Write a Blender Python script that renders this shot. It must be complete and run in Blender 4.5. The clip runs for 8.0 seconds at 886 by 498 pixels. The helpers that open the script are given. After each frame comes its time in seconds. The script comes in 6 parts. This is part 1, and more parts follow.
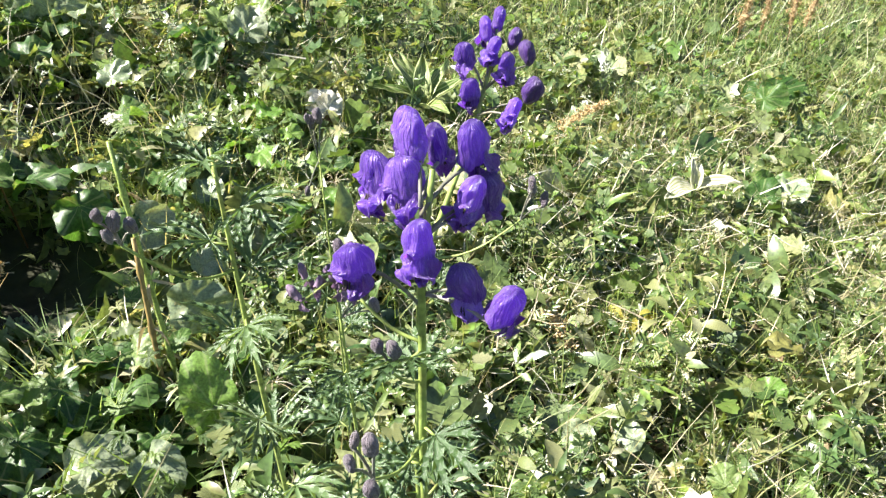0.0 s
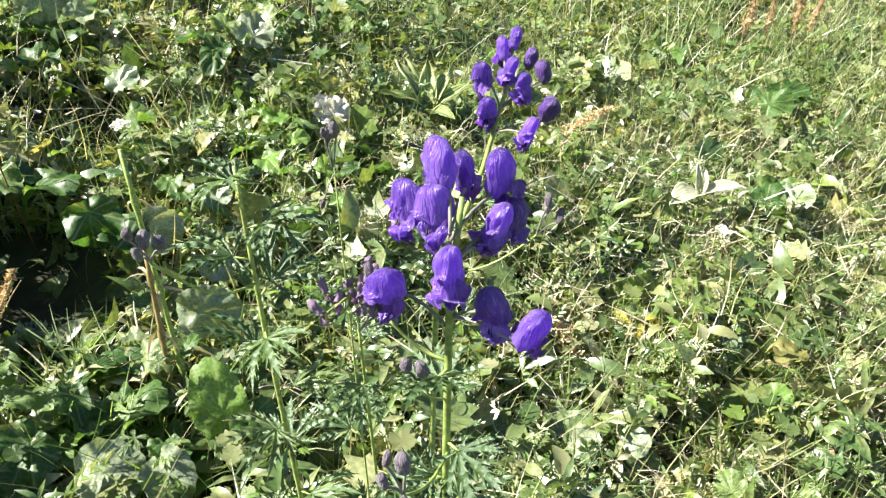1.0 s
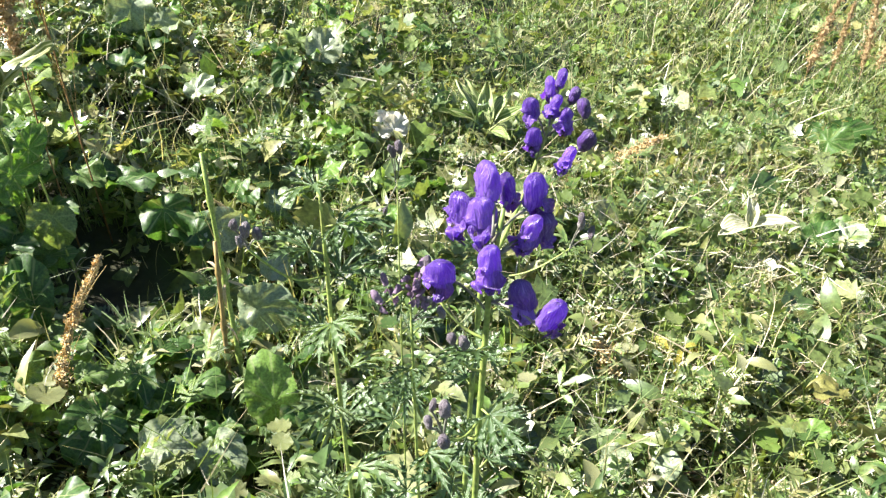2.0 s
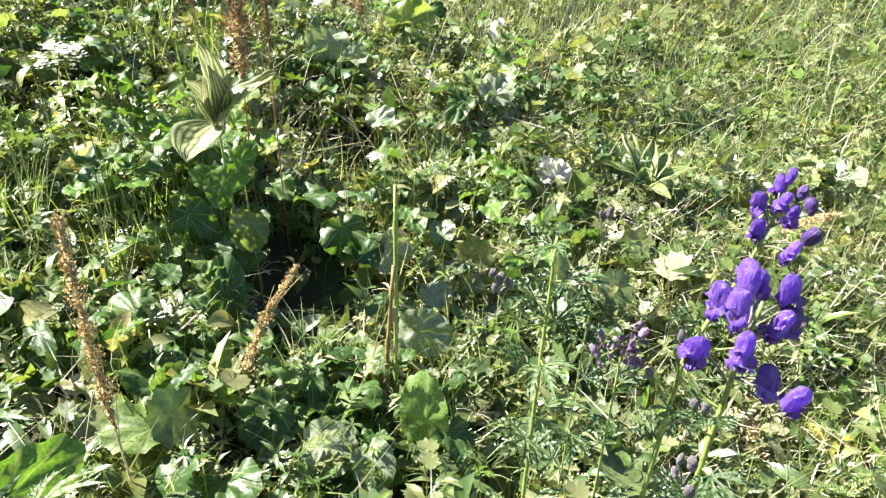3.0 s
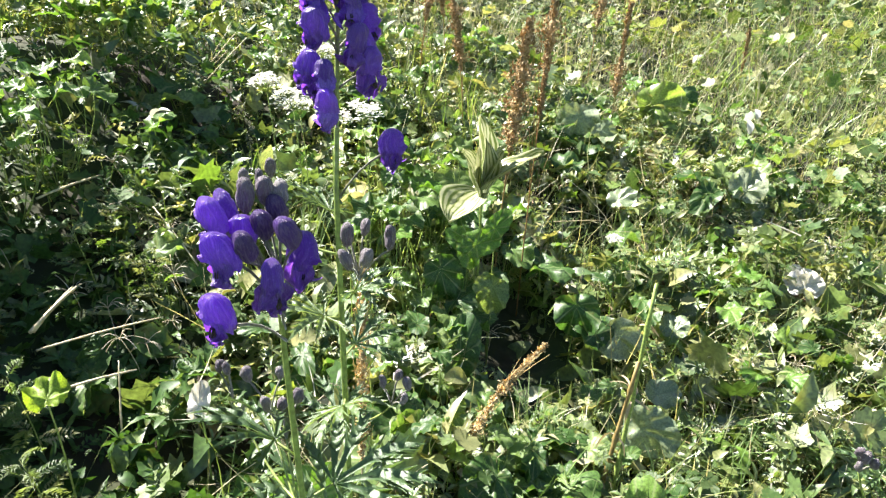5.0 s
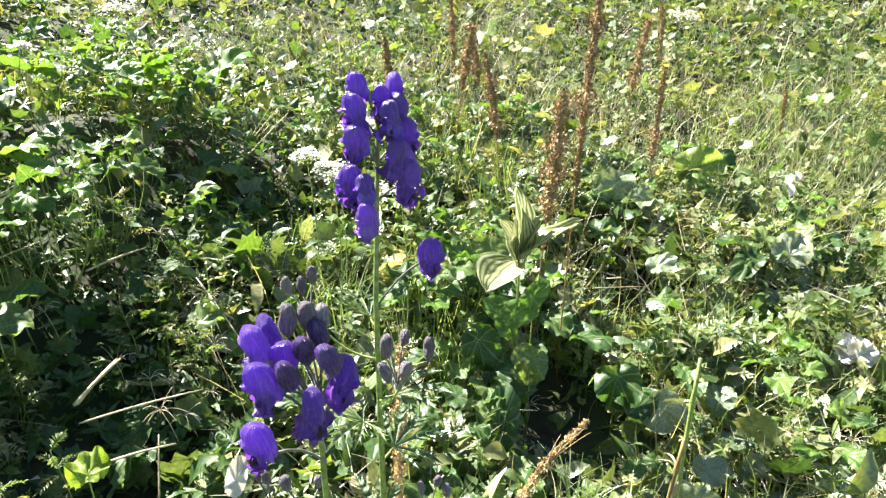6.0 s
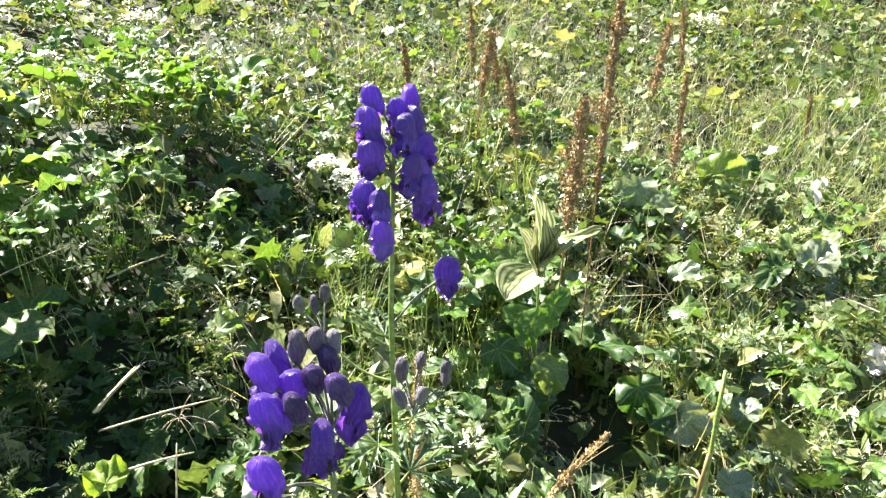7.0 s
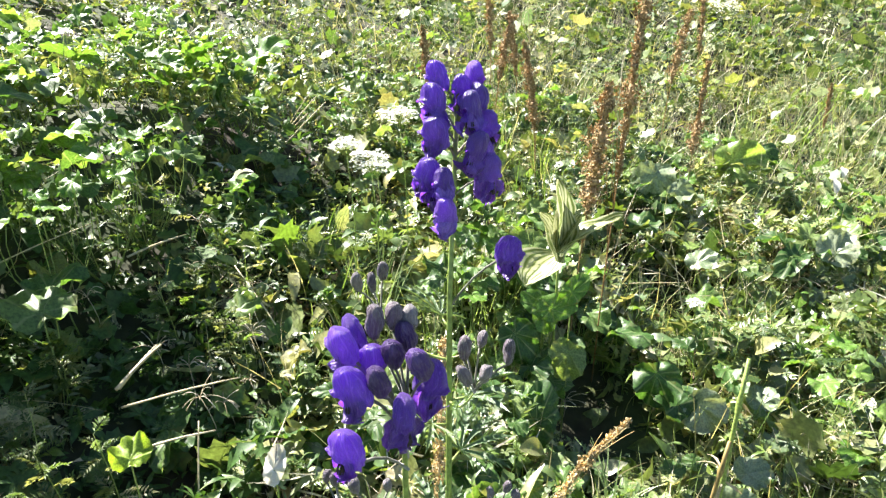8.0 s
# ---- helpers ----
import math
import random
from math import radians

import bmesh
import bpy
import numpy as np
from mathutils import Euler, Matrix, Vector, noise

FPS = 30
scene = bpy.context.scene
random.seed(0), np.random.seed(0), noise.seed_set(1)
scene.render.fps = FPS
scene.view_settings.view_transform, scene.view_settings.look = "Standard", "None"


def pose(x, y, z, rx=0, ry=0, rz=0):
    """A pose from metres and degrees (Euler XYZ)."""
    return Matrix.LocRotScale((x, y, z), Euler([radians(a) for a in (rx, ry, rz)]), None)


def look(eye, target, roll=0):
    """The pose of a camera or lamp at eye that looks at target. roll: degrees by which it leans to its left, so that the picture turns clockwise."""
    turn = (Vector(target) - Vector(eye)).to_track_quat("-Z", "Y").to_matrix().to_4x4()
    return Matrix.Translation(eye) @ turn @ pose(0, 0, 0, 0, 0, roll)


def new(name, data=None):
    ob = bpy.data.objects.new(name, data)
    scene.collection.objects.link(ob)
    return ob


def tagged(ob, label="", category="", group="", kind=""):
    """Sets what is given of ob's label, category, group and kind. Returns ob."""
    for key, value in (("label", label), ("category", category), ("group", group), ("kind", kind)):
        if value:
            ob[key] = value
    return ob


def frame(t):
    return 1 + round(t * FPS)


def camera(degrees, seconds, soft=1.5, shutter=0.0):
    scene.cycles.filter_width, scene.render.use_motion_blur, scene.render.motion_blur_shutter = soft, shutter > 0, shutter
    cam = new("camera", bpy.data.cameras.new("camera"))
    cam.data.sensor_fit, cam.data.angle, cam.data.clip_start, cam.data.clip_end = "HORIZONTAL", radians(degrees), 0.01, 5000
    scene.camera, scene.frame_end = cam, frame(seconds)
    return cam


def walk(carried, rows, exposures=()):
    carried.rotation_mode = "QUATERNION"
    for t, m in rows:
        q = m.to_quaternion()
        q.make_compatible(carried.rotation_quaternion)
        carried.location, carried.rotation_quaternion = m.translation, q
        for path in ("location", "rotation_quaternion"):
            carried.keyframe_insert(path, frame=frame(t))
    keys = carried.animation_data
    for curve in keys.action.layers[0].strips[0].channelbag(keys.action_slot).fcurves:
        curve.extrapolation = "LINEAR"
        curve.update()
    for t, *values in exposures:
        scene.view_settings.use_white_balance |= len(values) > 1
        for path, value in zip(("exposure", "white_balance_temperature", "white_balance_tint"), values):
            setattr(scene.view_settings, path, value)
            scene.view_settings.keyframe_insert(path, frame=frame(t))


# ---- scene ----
cam = camera(65.3, 8.0, 1.35)
PATH = [
    (0, (-0.002, 0.013, 1.452), (0.003, 1.61, 0.248), -0.1),
    (0.5, (-0.01, 0.012, 1.451), (-0.005, 1.606, 0.243), 0.2),
    (1, (-0.015, 0.01, 1.468), (-0.018, 1.612, 0.27), -0.2),
    (1.2, (-0.01, -0.001, 1.479), (-0.059, 1.613, 0.299), -0.3),
    (2.3, (-0.013, -0.114, 1.535), (-0.225, 1.514, 0.393), 1.1),
    (2.5, (-0.037, -0.137, 1.548), (-0.331, 1.493, 0.427), 1.5),
    (3, (-0.107, -0.172, 1.592), (-0.622, 1.432, 0.513), 1.2),
    (3.5, (-0.17, -0.197, 1.615), (-0.887, 1.364, 0.591), 0.6),
    (4, (-0.225, -0.24, 1.644), (-1.084, 1.261, 0.638), 1.6),
    (4.5, (-0.26, -0.266, 1.663), (-1.222, 1.189, 0.683), 2.3),
    (5.8, (-0.284, -0.263, 1.711), (-1.425, 1.145, 0.865), 0.8),
    (6, (-0.287, -0.255, 1.718), (-1.454, 1.159, 0.917), 0.3),
    (6.5, (-0.298, -0.243, 1.726), (-1.477, 1.175, 0.952), -0.1),
    (7, (-0.302, -0.235, 1.719), (-1.515, 1.147, 0.932), -0.3),
    (7.5, (-0.317, -0.249, 1.719), (-1.536, 1.12, 0.917), -0.0),
    (8, (-0.334, -0.263, 1.713), (-1.554, 1.09, 0.887), 0.3),
]
walk(cam, [(t, look(eye, target, roll)) for t, eye, target, roll in PATH], [(0.0, 1.98), (2.5, 2.12), (3.5, 2.18), (4.5, 2.2), (6.0, 2.32), (8.0, 2.36)])

# ---- light ----
SUN_TO = Vector((-0.72, 0.0, 0.69)).normalized()
world = bpy.data.worlds.new("world")
scene.world = world
world.use_nodes = True
wn = world.node_tree.nodes
sky = wn.new("ShaderNodeTexSky")
sky.sky_type = "NISHITA"
sky.sun_disc = False
sky.sun_elevation = math.asin(SUN_TO.z)
sky.sun_rotation = math.atan2(SUN_TO.x, SUN_TO.y)
sky.altitude = 1500
world.node_tree.links.new(sky.outputs[0], wn["Background"].inputs[0])
wn["Background"].inputs[1].default_value = 0.05
sun = new("sun", bpy.data.lights.new("sun", "SUN"))
sun.data.energy = 5.0
sun.data.angle = radians(0.5)
sun.data.color = (1.0, 0.94, 0.895)
sun.matrix_world = look(SUN_TO * 30, (0, 0, 0))


# ---- the lie of the land ----
def wave(x, y, f, s):
    """Smooth unevenness between about -1 and 1, from sums of sines."""
    return (np.sin(x * f + 1.3 * s + 0.7 * np.sin(y * f * 0.8 + s)) * np.cos(y * f * 1.1 - 0.9 * s + 0.8 * np.sin(x * f * 0.7 + 2 * s))
            + 0.5 * np.sin(x * f * 2.3 - y * f * 1.7 + 2.1 * s))  / 1.3


def land(x, y):
    """Height of the soil: a slope that rises to the west, and again in the distance."""
    x, y = np.asarray(x, float), np.asarray(y, float)
    slope = -0.24 - 0.2 * np.where(x > 3, 3 + 6 * np.tanh((x - 3) / 6), x) - 0.04 * np.minimum(y, 6)
    rise = 0.02 * np.maximum(y - 6, 0) ** 2 / (1 + 0.04 * np.maximum(y - 6, 0)) + 0.012 * np.maximum(-x - 5, 0) ** 2 / (1 + 0.05 * np.maximum(-x - 5, 0))
    bump = 0.045 * wave(x, y, 2.1, 1) + 0.018 * wave(x, y, 6.5, 2)
    hollow = -0.22 * pit(x, y) - 0.16 * shade(x, y) + 0.22 * np.exp(-((x + 4.1) ** 2 / 0.6 + (y - 1.3) ** 2 / 1.3))
    return slope + rise + bump + hollow


def pit(x, y):
    """The dark hole among the broad leaves."""
    return np.exp(-((x + 1.43) ** 2 / 0.22 + (y - 1.86) ** 2 / 0.14)) + 0.6 * np.exp(-((x + 1.72) ** 2 + (y - 2.95) ** 2) / 0.16)


def shade(x, y):
    """The low, shaded ground under the bank."""
    return np.exp(-((x + 2.6) ** 2 / 0.9 + (y - 0.62) ** 2 / 0.30)) + 0.6 * np.exp(-((x + 3.3) ** 2 / 0.25 + (y - 1.75) ** 2 / 0.20)) + 0.7 * np.exp(-((x + 2.02) ** 2 / 0.20 + (y - 0.22) ** 2 / 0.10))


def ground_z(x, y):
    return float(land(x, y))


def lushness(x, y):
    """Height of the herb layer over the soil, in metres."""
    h = 0.12 + (0.20 - 0.10 / (1 + np.exp(-4 * (x - 0.5)))) * np.maximum(wave(x, y, 4.3, 3), 0) ** 1.4 + 0.05 * wave(x, y, 9.0, 5) + 0.05 * wave(x, y, 1.5, 8)
    h = h * (1 - 0.85 * pit(x, y)) * (1 - 0.6 * shade(x, y)) * (1.12 - 0.55 * gaps(x, y))
    h = h + 0.12 * np.exp(-((x + 1.9) ** 2 + (y - 2.3) ** 2) / 0.15) + 0.22 * np.exp(-((x + 3.9) ** 2 / 0.4 + (y - 1.3) ** 2 / 1.2))
    h = h + 0.16 * np.maximum(wave(x, y, 2.3, 14), 0) * np.clip(y - 2.6, 0, 1) * np.clip(0.5 - x, 0.35, 1)
    return np.clip(h, 0.03, 0.5)


def gaps(x, y):
    """Dark gaps between the mounds of herbs, fewer down the slope."""
    w = 0.6 * wave(x, y, 7.3, 21) + 0.4 * wave(x, y, 13.0, 23) + np.clip(-2.2 - x, 0, 1) * (0.02 + 0.45 * wave(x, y, 4.1, 31))
    return np.clip(1.7 * (w - 0.12), 0, 0.85) * np.clip(0.85 - 0.45 * x, 0.3, 1) * np.clip(7 - y, 0, 1)


def bare(x, y):
    """Share of the plants that is missing."""
    return np.clip(1.25 * pit(x, y) + 0.9 * shade(x, y), 0, 0.97)


# ---- materials ----
def shader(name):
    m = bpy.data.materials.new(name)
    m.use_nodes = True
    nt = m.node_tree
    return m, nt, nt.nodes["Principled BSDF"], nt.nodes["Material Output"]


def node(nt, kind, **values):
    n = nt.nodes.new(kind)
    for key, value in values.items():
        n.inputs[key.replace("_", " ")].default_value = value
    return n


def ramp(nt, stops):
    n = nt.nodes.new("ShaderNodeValToRGB")
    while len(n.color_ramp.elements) < len(stops):
        n.color_ramp.elements.new(0.5)
    for e, (at, c) in zip(n.color_ramp.elements, stops):
        e.position, e.color = at, (*c, 1)
    return n


def mixed(nt, fac, a, b, blend="MIX"):
    n = nt.nodes.new("ShaderNodeMix")
    n.data_type, n.blend_type = "RGBA", blend
    for slot, v in ((0, fac), (6, a), (7, b)):
        if hasattr(v, "is_linked") or isinstance(v, bpy.types.NodeSocket):
            nt.links.new(v, n.inputs[slot])
        else:
            n.inputs[slot].default_value = v
    return n.outputs[2]


def foliage(name, stops, rough=0.42, through_light=0.4, grain=60.0, spot=(0.30, 0.22, 0.05), spots=0.35, by="island", veins=0.0, streaks=0.0, patch=0.0, tint=(1.16, 1.12, 0.55), spec=0.5, fuzz=0.0):
    """A leaf: colours that differ leaf by leaf, blotches, grain, gloss and light that shines through."""
    m, nt, bsdf, out = shader(name)
    if by == "island":
        rnd = nt.nodes.new("ShaderNodeNewGeometry").outputs["Random Per Island"]
    else:
        rnd = nt.nodes.new("ShaderNodeObjectInfo").outputs["Random"]
    col = ramp(nt, stops)
    nt.links.new(rnd, col.inputs[0])
    tex = nt.nodes.new("ShaderNodeTexCoord")
    fine = node(nt, "ShaderNodeTexNoise", Scale=grain, Detail=4.0)
    nt.links.new(tex.outputs["Object"], fine.inputs["Vector"])
    blot = node(nt, "ShaderNodeTexNoise", Scale=grain / 7, Detail=3.0)
    nt.links.new(tex.outputs["Object"], blot.inputs["Vector"])
    leaf_colour = col.outputs[0]
    if patch:
        wide = node(nt, "ShaderNodeTexNoise", Scale=patch, Detail=2.0)
        nt.links.new(tex.outputs["Object"], wide.inputs["Vector"])
        lush = ramp(nt, [(0.35, (0.72, 0.86, 0.75)), (0.5, (1.0, 1.0, 1.0)), (0.66, (1.35, 1.18, 1.1))])
        nt.links.new(wide.outputs[0], lush.inputs[0])
        leaf_colour = mixed(nt, 1.0, leaf_colour, lush.outputs[0], "MULTIPLY")
    light = ramp(nt, [(0.3, (0.55, 0.55, 0.55)), (0.7, (1.3, 1.3, 1.3))])
    nt.links.new(fine.outputs[0], light.inputs[0])
    c = mixed(nt, 1.0, leaf_colour, light.outputs[0], "MULTIPLY")
    wear = ramp(nt, [(0.60, (0, 0, 0)), (0.74, (spots, spots, spots))])
    nt.links.new(blot.outputs[0], wear.inputs[0])
    c = mixed(nt, wear.outputs[0], c, (*spot, 1))
    height = fine.outputs[0]
    if veins:
        w = node(nt, "ShaderNodeTexWave", Scale=veins, Distortion=0.6, Detail=1.0)
        w.bands_direction = "X"
        nt.links.new(tex.outputs["UV"], w.inputs["Vector"])
        vr = ramp(nt, [(0.0, (0.0, 0.0, 0.0)), (0.92, (0.0, 0.0, 0.0)), (1.0, (0.45, 0.45, 0.45))])
        nt.links.new(w.outputs[0], vr.inputs[0])
        c = mixed(nt, vr.outputs[0], c, (0.30, 0.34, 0.16, 1))
        net = node(nt, "ShaderNodeTexVoronoi", Scale=grain * 0.8)
        nt.links.new(tex.outputs["Object"], net.inputs["Vector"])
        height = mixed(nt, 0.6, w.outputs[0], net.outputs["Distance"])
    if streaks:
        mp = nt.nodes.new("ShaderNodeMapping")
        mp.inputs["Scale"].default_value = (streaks, 1.6, 1.0)
        nt.links.new(tex.outputs["UV"], mp.inputs["Vector"])
        sn = node(nt, "ShaderNodeTexNoise", Scale=1.0, Detail=4.0, Distortion=1.4)
        nt.links.new(mp.outputs[0], sn.inputs["Vector"])
        sr = ramp(nt, [(0.52, (0.0, 0.0, 0.0)), (0.72, (0.5, 0.5, 0.5))])
        nt.links.new(sn.outputs[0], sr.inputs[0])
        c = mixed(nt, sr.outputs[0], c, (*spot, 1))
        height = sn.outputs[0]
    bump = node(nt, "ShaderNodeBump", Strength=1.0 if streaks else 0.35, Distance=0.004 if streaks else 0.0025)
    nt.links.new(height, bump.inputs["Height"])
    nt.links.new(bump.outputs[0], bsdf.inputs["Normal"])
    nt.links.new(c, bsdf.inputs["Base Color"])
    bsdf.inputs["Roughness"].default_value = rough
    bsdf.inputs["Specular IOR Level"].default_value = spec
    bsdf.inputs["Sheen Weight"].default_value = fuzz
    bsdf.inputs["Sheen Roughness"].default_value = 0.35
    if through_light:
        tr = nt.nodes.new("ShaderNodeBsdfTranslucent")
        warm = mixed(nt, 1.0, c, (*[1.4 * t for t in tint], 1), "MULTIPLY")
        nt.links.new(warm, tr.inputs[0])
        mix = nt.nodes.new("ShaderNodeMixShader")
        mix.inputs[0].default_value = through_light
        nt.links.new(bsdf.outputs[0], mix.inputs[1])
        nt.links.new(tr.outputs[0], mix.inputs[2])
        nt.links.new(mix.outputs[0], out.inputs[0])
    return m


# Palest stops: pale leaves, with sun glare put into the colour.
GREENS = [(0.0, (0.058, 0.112, 0.028)), (0.25, (0.100, 0.158, 0.050)), (0.5, (0.145, 0.195, 0.065)), (0.60, (0.14, 0.24, 0.036)), (0.68, (0.175, 0.225, 0.074)), (0.78, (0.21, 0.24, 0.095)), (0.92, (0.28, 0.295, 0.13)), (0.96, (0.32, 0.33, 0.17)), (1.0, (0.38, 0.39, 0.26))]
DEEP = [(0.0, (0.045, 0.105, 0.022)), (0.4, (0.065, 0.14, 0.030)), (0.75, (0.11, 0.195, 0.042)), (1.0, (0.18, 0.25, 0.080))]
herb_green = foliage("herb_green", GREENS, rough=0.40, through_light=0.30, spec=0.9, patch=1.6)
far_green = foliage("far_green", GREENS, rough=0.52, through_light=0.32, spec=0.45, patch=0.9)
# Herb greens darkened: the hollow's shade is put into the leaf colour.
shaded_green = foliage("shaded_green", [(0.0, (0.035, 0.085, 0.016)), (0.5, (0.055, 0.120, 0.026)), (1.0, (0.10, 0.17, 0.045))], rough=0.5, through_light=0.3, spec=0.4)
grass_green = foliage("grass_green", [(0.0, (0.09, 0.17, 0.03)), (0.4, (0.18, 0.25, 0.08)), (0.7, (0.28, 0.31, 0.12)), (0.82, (0.45, 0.40, 0.22)), (1.0, (0.62, 0.56, 0.38))], grain=30, spots=0.15)
tuft_green = foliage("tuft_green", [(0.0, (0.17, 0.27, 0.08)), (0.6, (0.27, 0.36, 0.15)), (1.0, (0.42, 0.45, 0.26))], grain=30, spots=0.15, spec=0.7, rough=0.36)
hay_pale = foliage("hay_pale", [(0.0, (0.40, 0.33, 0.19)), (0.5, (0.56, 0.50, 0.35)), (1.0, (0.72, 0.69, 0.58))], rough=0.6, through_light=0.2, tint=(1, 0.95, 0.75))
pale_grass = foliage("pale_grass", [(0.0, (0.30, 0.33, 0.17)), (0.5, (0.46, 0.44, 0.27)), (1.0, (0.60, 0.54, 0.38))], grain=30, spots=0.15, through_light=0.2, tint=(1.0, 0.95, 0.7))
litter_dry = foliage("litter_dry", [(0.0, (0.13, 0.08, 0.035)), (0.4, (0.30, 0.22, 0.12)), (0.7, (0.52, 0.44, 0.29)), (1.0, (0.70, 0.66, 0.54))], rough=0.7, through_light=0.15, tint=(1, 0.9, 0.6))
broad_green = foliage("broad_green", DEEP, rough=0.46, grain=22, by="object", veins=0.62, through_light=0.42)
# Pale grey-green: sun glare on broad green leaves, put into the colour.
pale_glare_leaf = foliage("pale_glare_leaf", [(0.0, (0.17, 0.23, 0.12)), (1.0, (0.28, 0.33, 0.20))], rough=0.40, grain=22, by="object", veins=0.62, through_light=0.25, spec=0.7)
fresh_green = foliage("fresh_green", [(0.0, (0.085, 0.19, 0.026)), (0.5, (0.13, 0.25, 0.042)), (1.0, (0.22, 0.32, 0.075))], rough=0.42, grain=22, by="object", veins=0.62, through_light=0.40)
monk_green = foliage("monk_green", [(0.0, (0.070, 0.130, 0.045)), (0.6, (0.11, 0.185, 0.070)), (1.0, (0.17, 0.24, 0.10))], spec=0.8, rough=0.36, grain=90, by="object", spots=0.1, through_light=0.35)
lobed_green = foliage("lobed_green", GREENS, rough=0.4, grain=70, by="object", through_light=0.4)
yellow_leaf = foliage("yellow_leaf", [(0.0, (0.40, 0.38, 0.06)), (1.0, (0.52, 0.46, 0.10))], rough=0.5, by="object", tint=(1.1, 1.0, 0.4))
lime_leaf = foliage("lime_leaf", [(0.0, (0.20, 0.33, 0.03)), (1.0, (0.26, 0.38, 0.04))], rough=0.5, by="object", grain=25)
autumn_leaf = foliage("autumn_leaf", [(0.0, (0.14, 0.18, 0.04)), (1.0, (0.24, 0.20, 0.06))], rough=0.55, by="object", grain=25, spot=(0.20, 0.11, 0.04), spots=0.45, through_light=0.25, tint=(1.0, 0.9, 0.5))
pale_leaf = foliage("pale_leaf", [(0.0, (0.50, 0.51, 0.42)), (1.0, (0.66, 0.64, 0.57))], rough=0.6, by="object", through_light=0.2, spot=(0.45, 0.38, 0.25), tint=(1, 0.95, 0.8))
stem_green = foliage("stem_green", [(0.0, (0.25, 0.34, 0.08)), (1.0, (0.33, 0.40, 0.11))], rough=0.45, grain=150, by="object", through_light=0.1, spot=(0.20, 0.13, 0.05), spots=0.3)
stalk_grey = foliage("stalk_grey", [(0.0, (0.16, 0.17, 0.11)), (1.0, (0.24, 0.22, 0.19))], rough=0.6, grain=150, by="object", through_light=0.1, fuzz=0.4)
stem_brown = foliage("stem_brown", [(0.0, (0.22, 0.19, 0.06)), (0.6, (0.30, 0.20, 0.07)), (1.0, (0.30, 0.14, 0.05))], rough=0.6, grain=40, by="object", through_light=0.05, spots=0.6)
straw_pale = foliage("straw_pale", [(0.0, (0.48, 0.40, 0.22)), (1.0, (0.66, 0.58, 0.38))], rough=0.5, grain=60, by="object", through_light=0.1)
seed_brown = foliage("seed_brown", [(0.0, (0.27, 0.18, 0.080)), (0.5, (0.46, 0.335, 0.17)), (1.0, (0.62, 0.50, 0.30))], rough=0.9, through_light=0.25, tint=(1.0, 0.8, 0.5), spec=0.15)
seed_tan = foliage("seed_tan", [(0.0, (0.40, 0.28, 0.12)), (0.45, (0.62, 0.50, 0.27)), (1.0, (0.76, 0.66, 0.43))], rough=0.85, spec=0.2, through_light=0.3, tint=(1, 0.9, 0.6))
umbel_white = foliage("umbel_white", [(0.0, (0.62, 0.62, 0.52)), (1.0, (0.80, 0.80, 0.76))], rough=0.6, through_light=0.4, spots=0.1, tint=(1, 1, 0.9))
petal_violet = foliage("petal_violet", [(0.0, (0.115, 0.042, 0.31)), (0.5, (0.175, 0.075, 0.43)), (1.0, (0.26, 0.13, 0.55))], rough=0.33, grain=160, by="object", through_light=0.44, spot=(0.44, 0.33, 0.68), spots=0.5, streaks=11.0, tint=(1.1, 0.62, 1.25), spec=0.9, fuzz=0.22)
petal_pale = foliage("petal_pale", [(0.0, (0.20, 0.09, 0.52)), (1.0, (0.32, 0.20, 0.66))], rough=0.45, grain=160, by="object", through_light=0.3, spot=(0.5, 0.42, 0.75), spots=0.6, streaks=8.0, tint=(0.95, 0.6, 1.2))
petal_wilted = foliage("petal_wilted", [(0.0, (0.16, 0.10, 0.17)), (1.0, (0.28, 0.20, 0.28))], rough=0.7, grain=150, by="object", through_light=0.2, tint=(1, 0.8, 1))
bud_grey = foliage("bud_grey", [(0.0, (0.12, 0.09, 0.115)), (0.6, (0.17, 0.135, 0.16)), (1.0, (0.27, 0.24, 0.25))], rough=0.6, grain=110, by="object", through_light=0.05, spot=(0.36, 0.36, 0.27), spots=0.6, streaks=9.0, tint=(1, 0.9, 1), fuzz=0.3)
bud_violet = foliage("bud_violet", [(0.0, (0.055, 0.022, 0.125)), (1.0, (0.090, 0.040, 0.22))], rough=0.42, grain=110, by="object", through_light=0.08, spot=(0.24, 0.19, 0.27), spots=0.6, streaks=9.0, tint=(0.9, 0.7, 1.2), fuzz=0.06)
stamen_dark = foliage("stamen_dark", [(0.0, (0.03, 0.02, 0.03)), (1.0, (0.09, 0.07, 0.06))], rough=0.8, through_light=0.0)


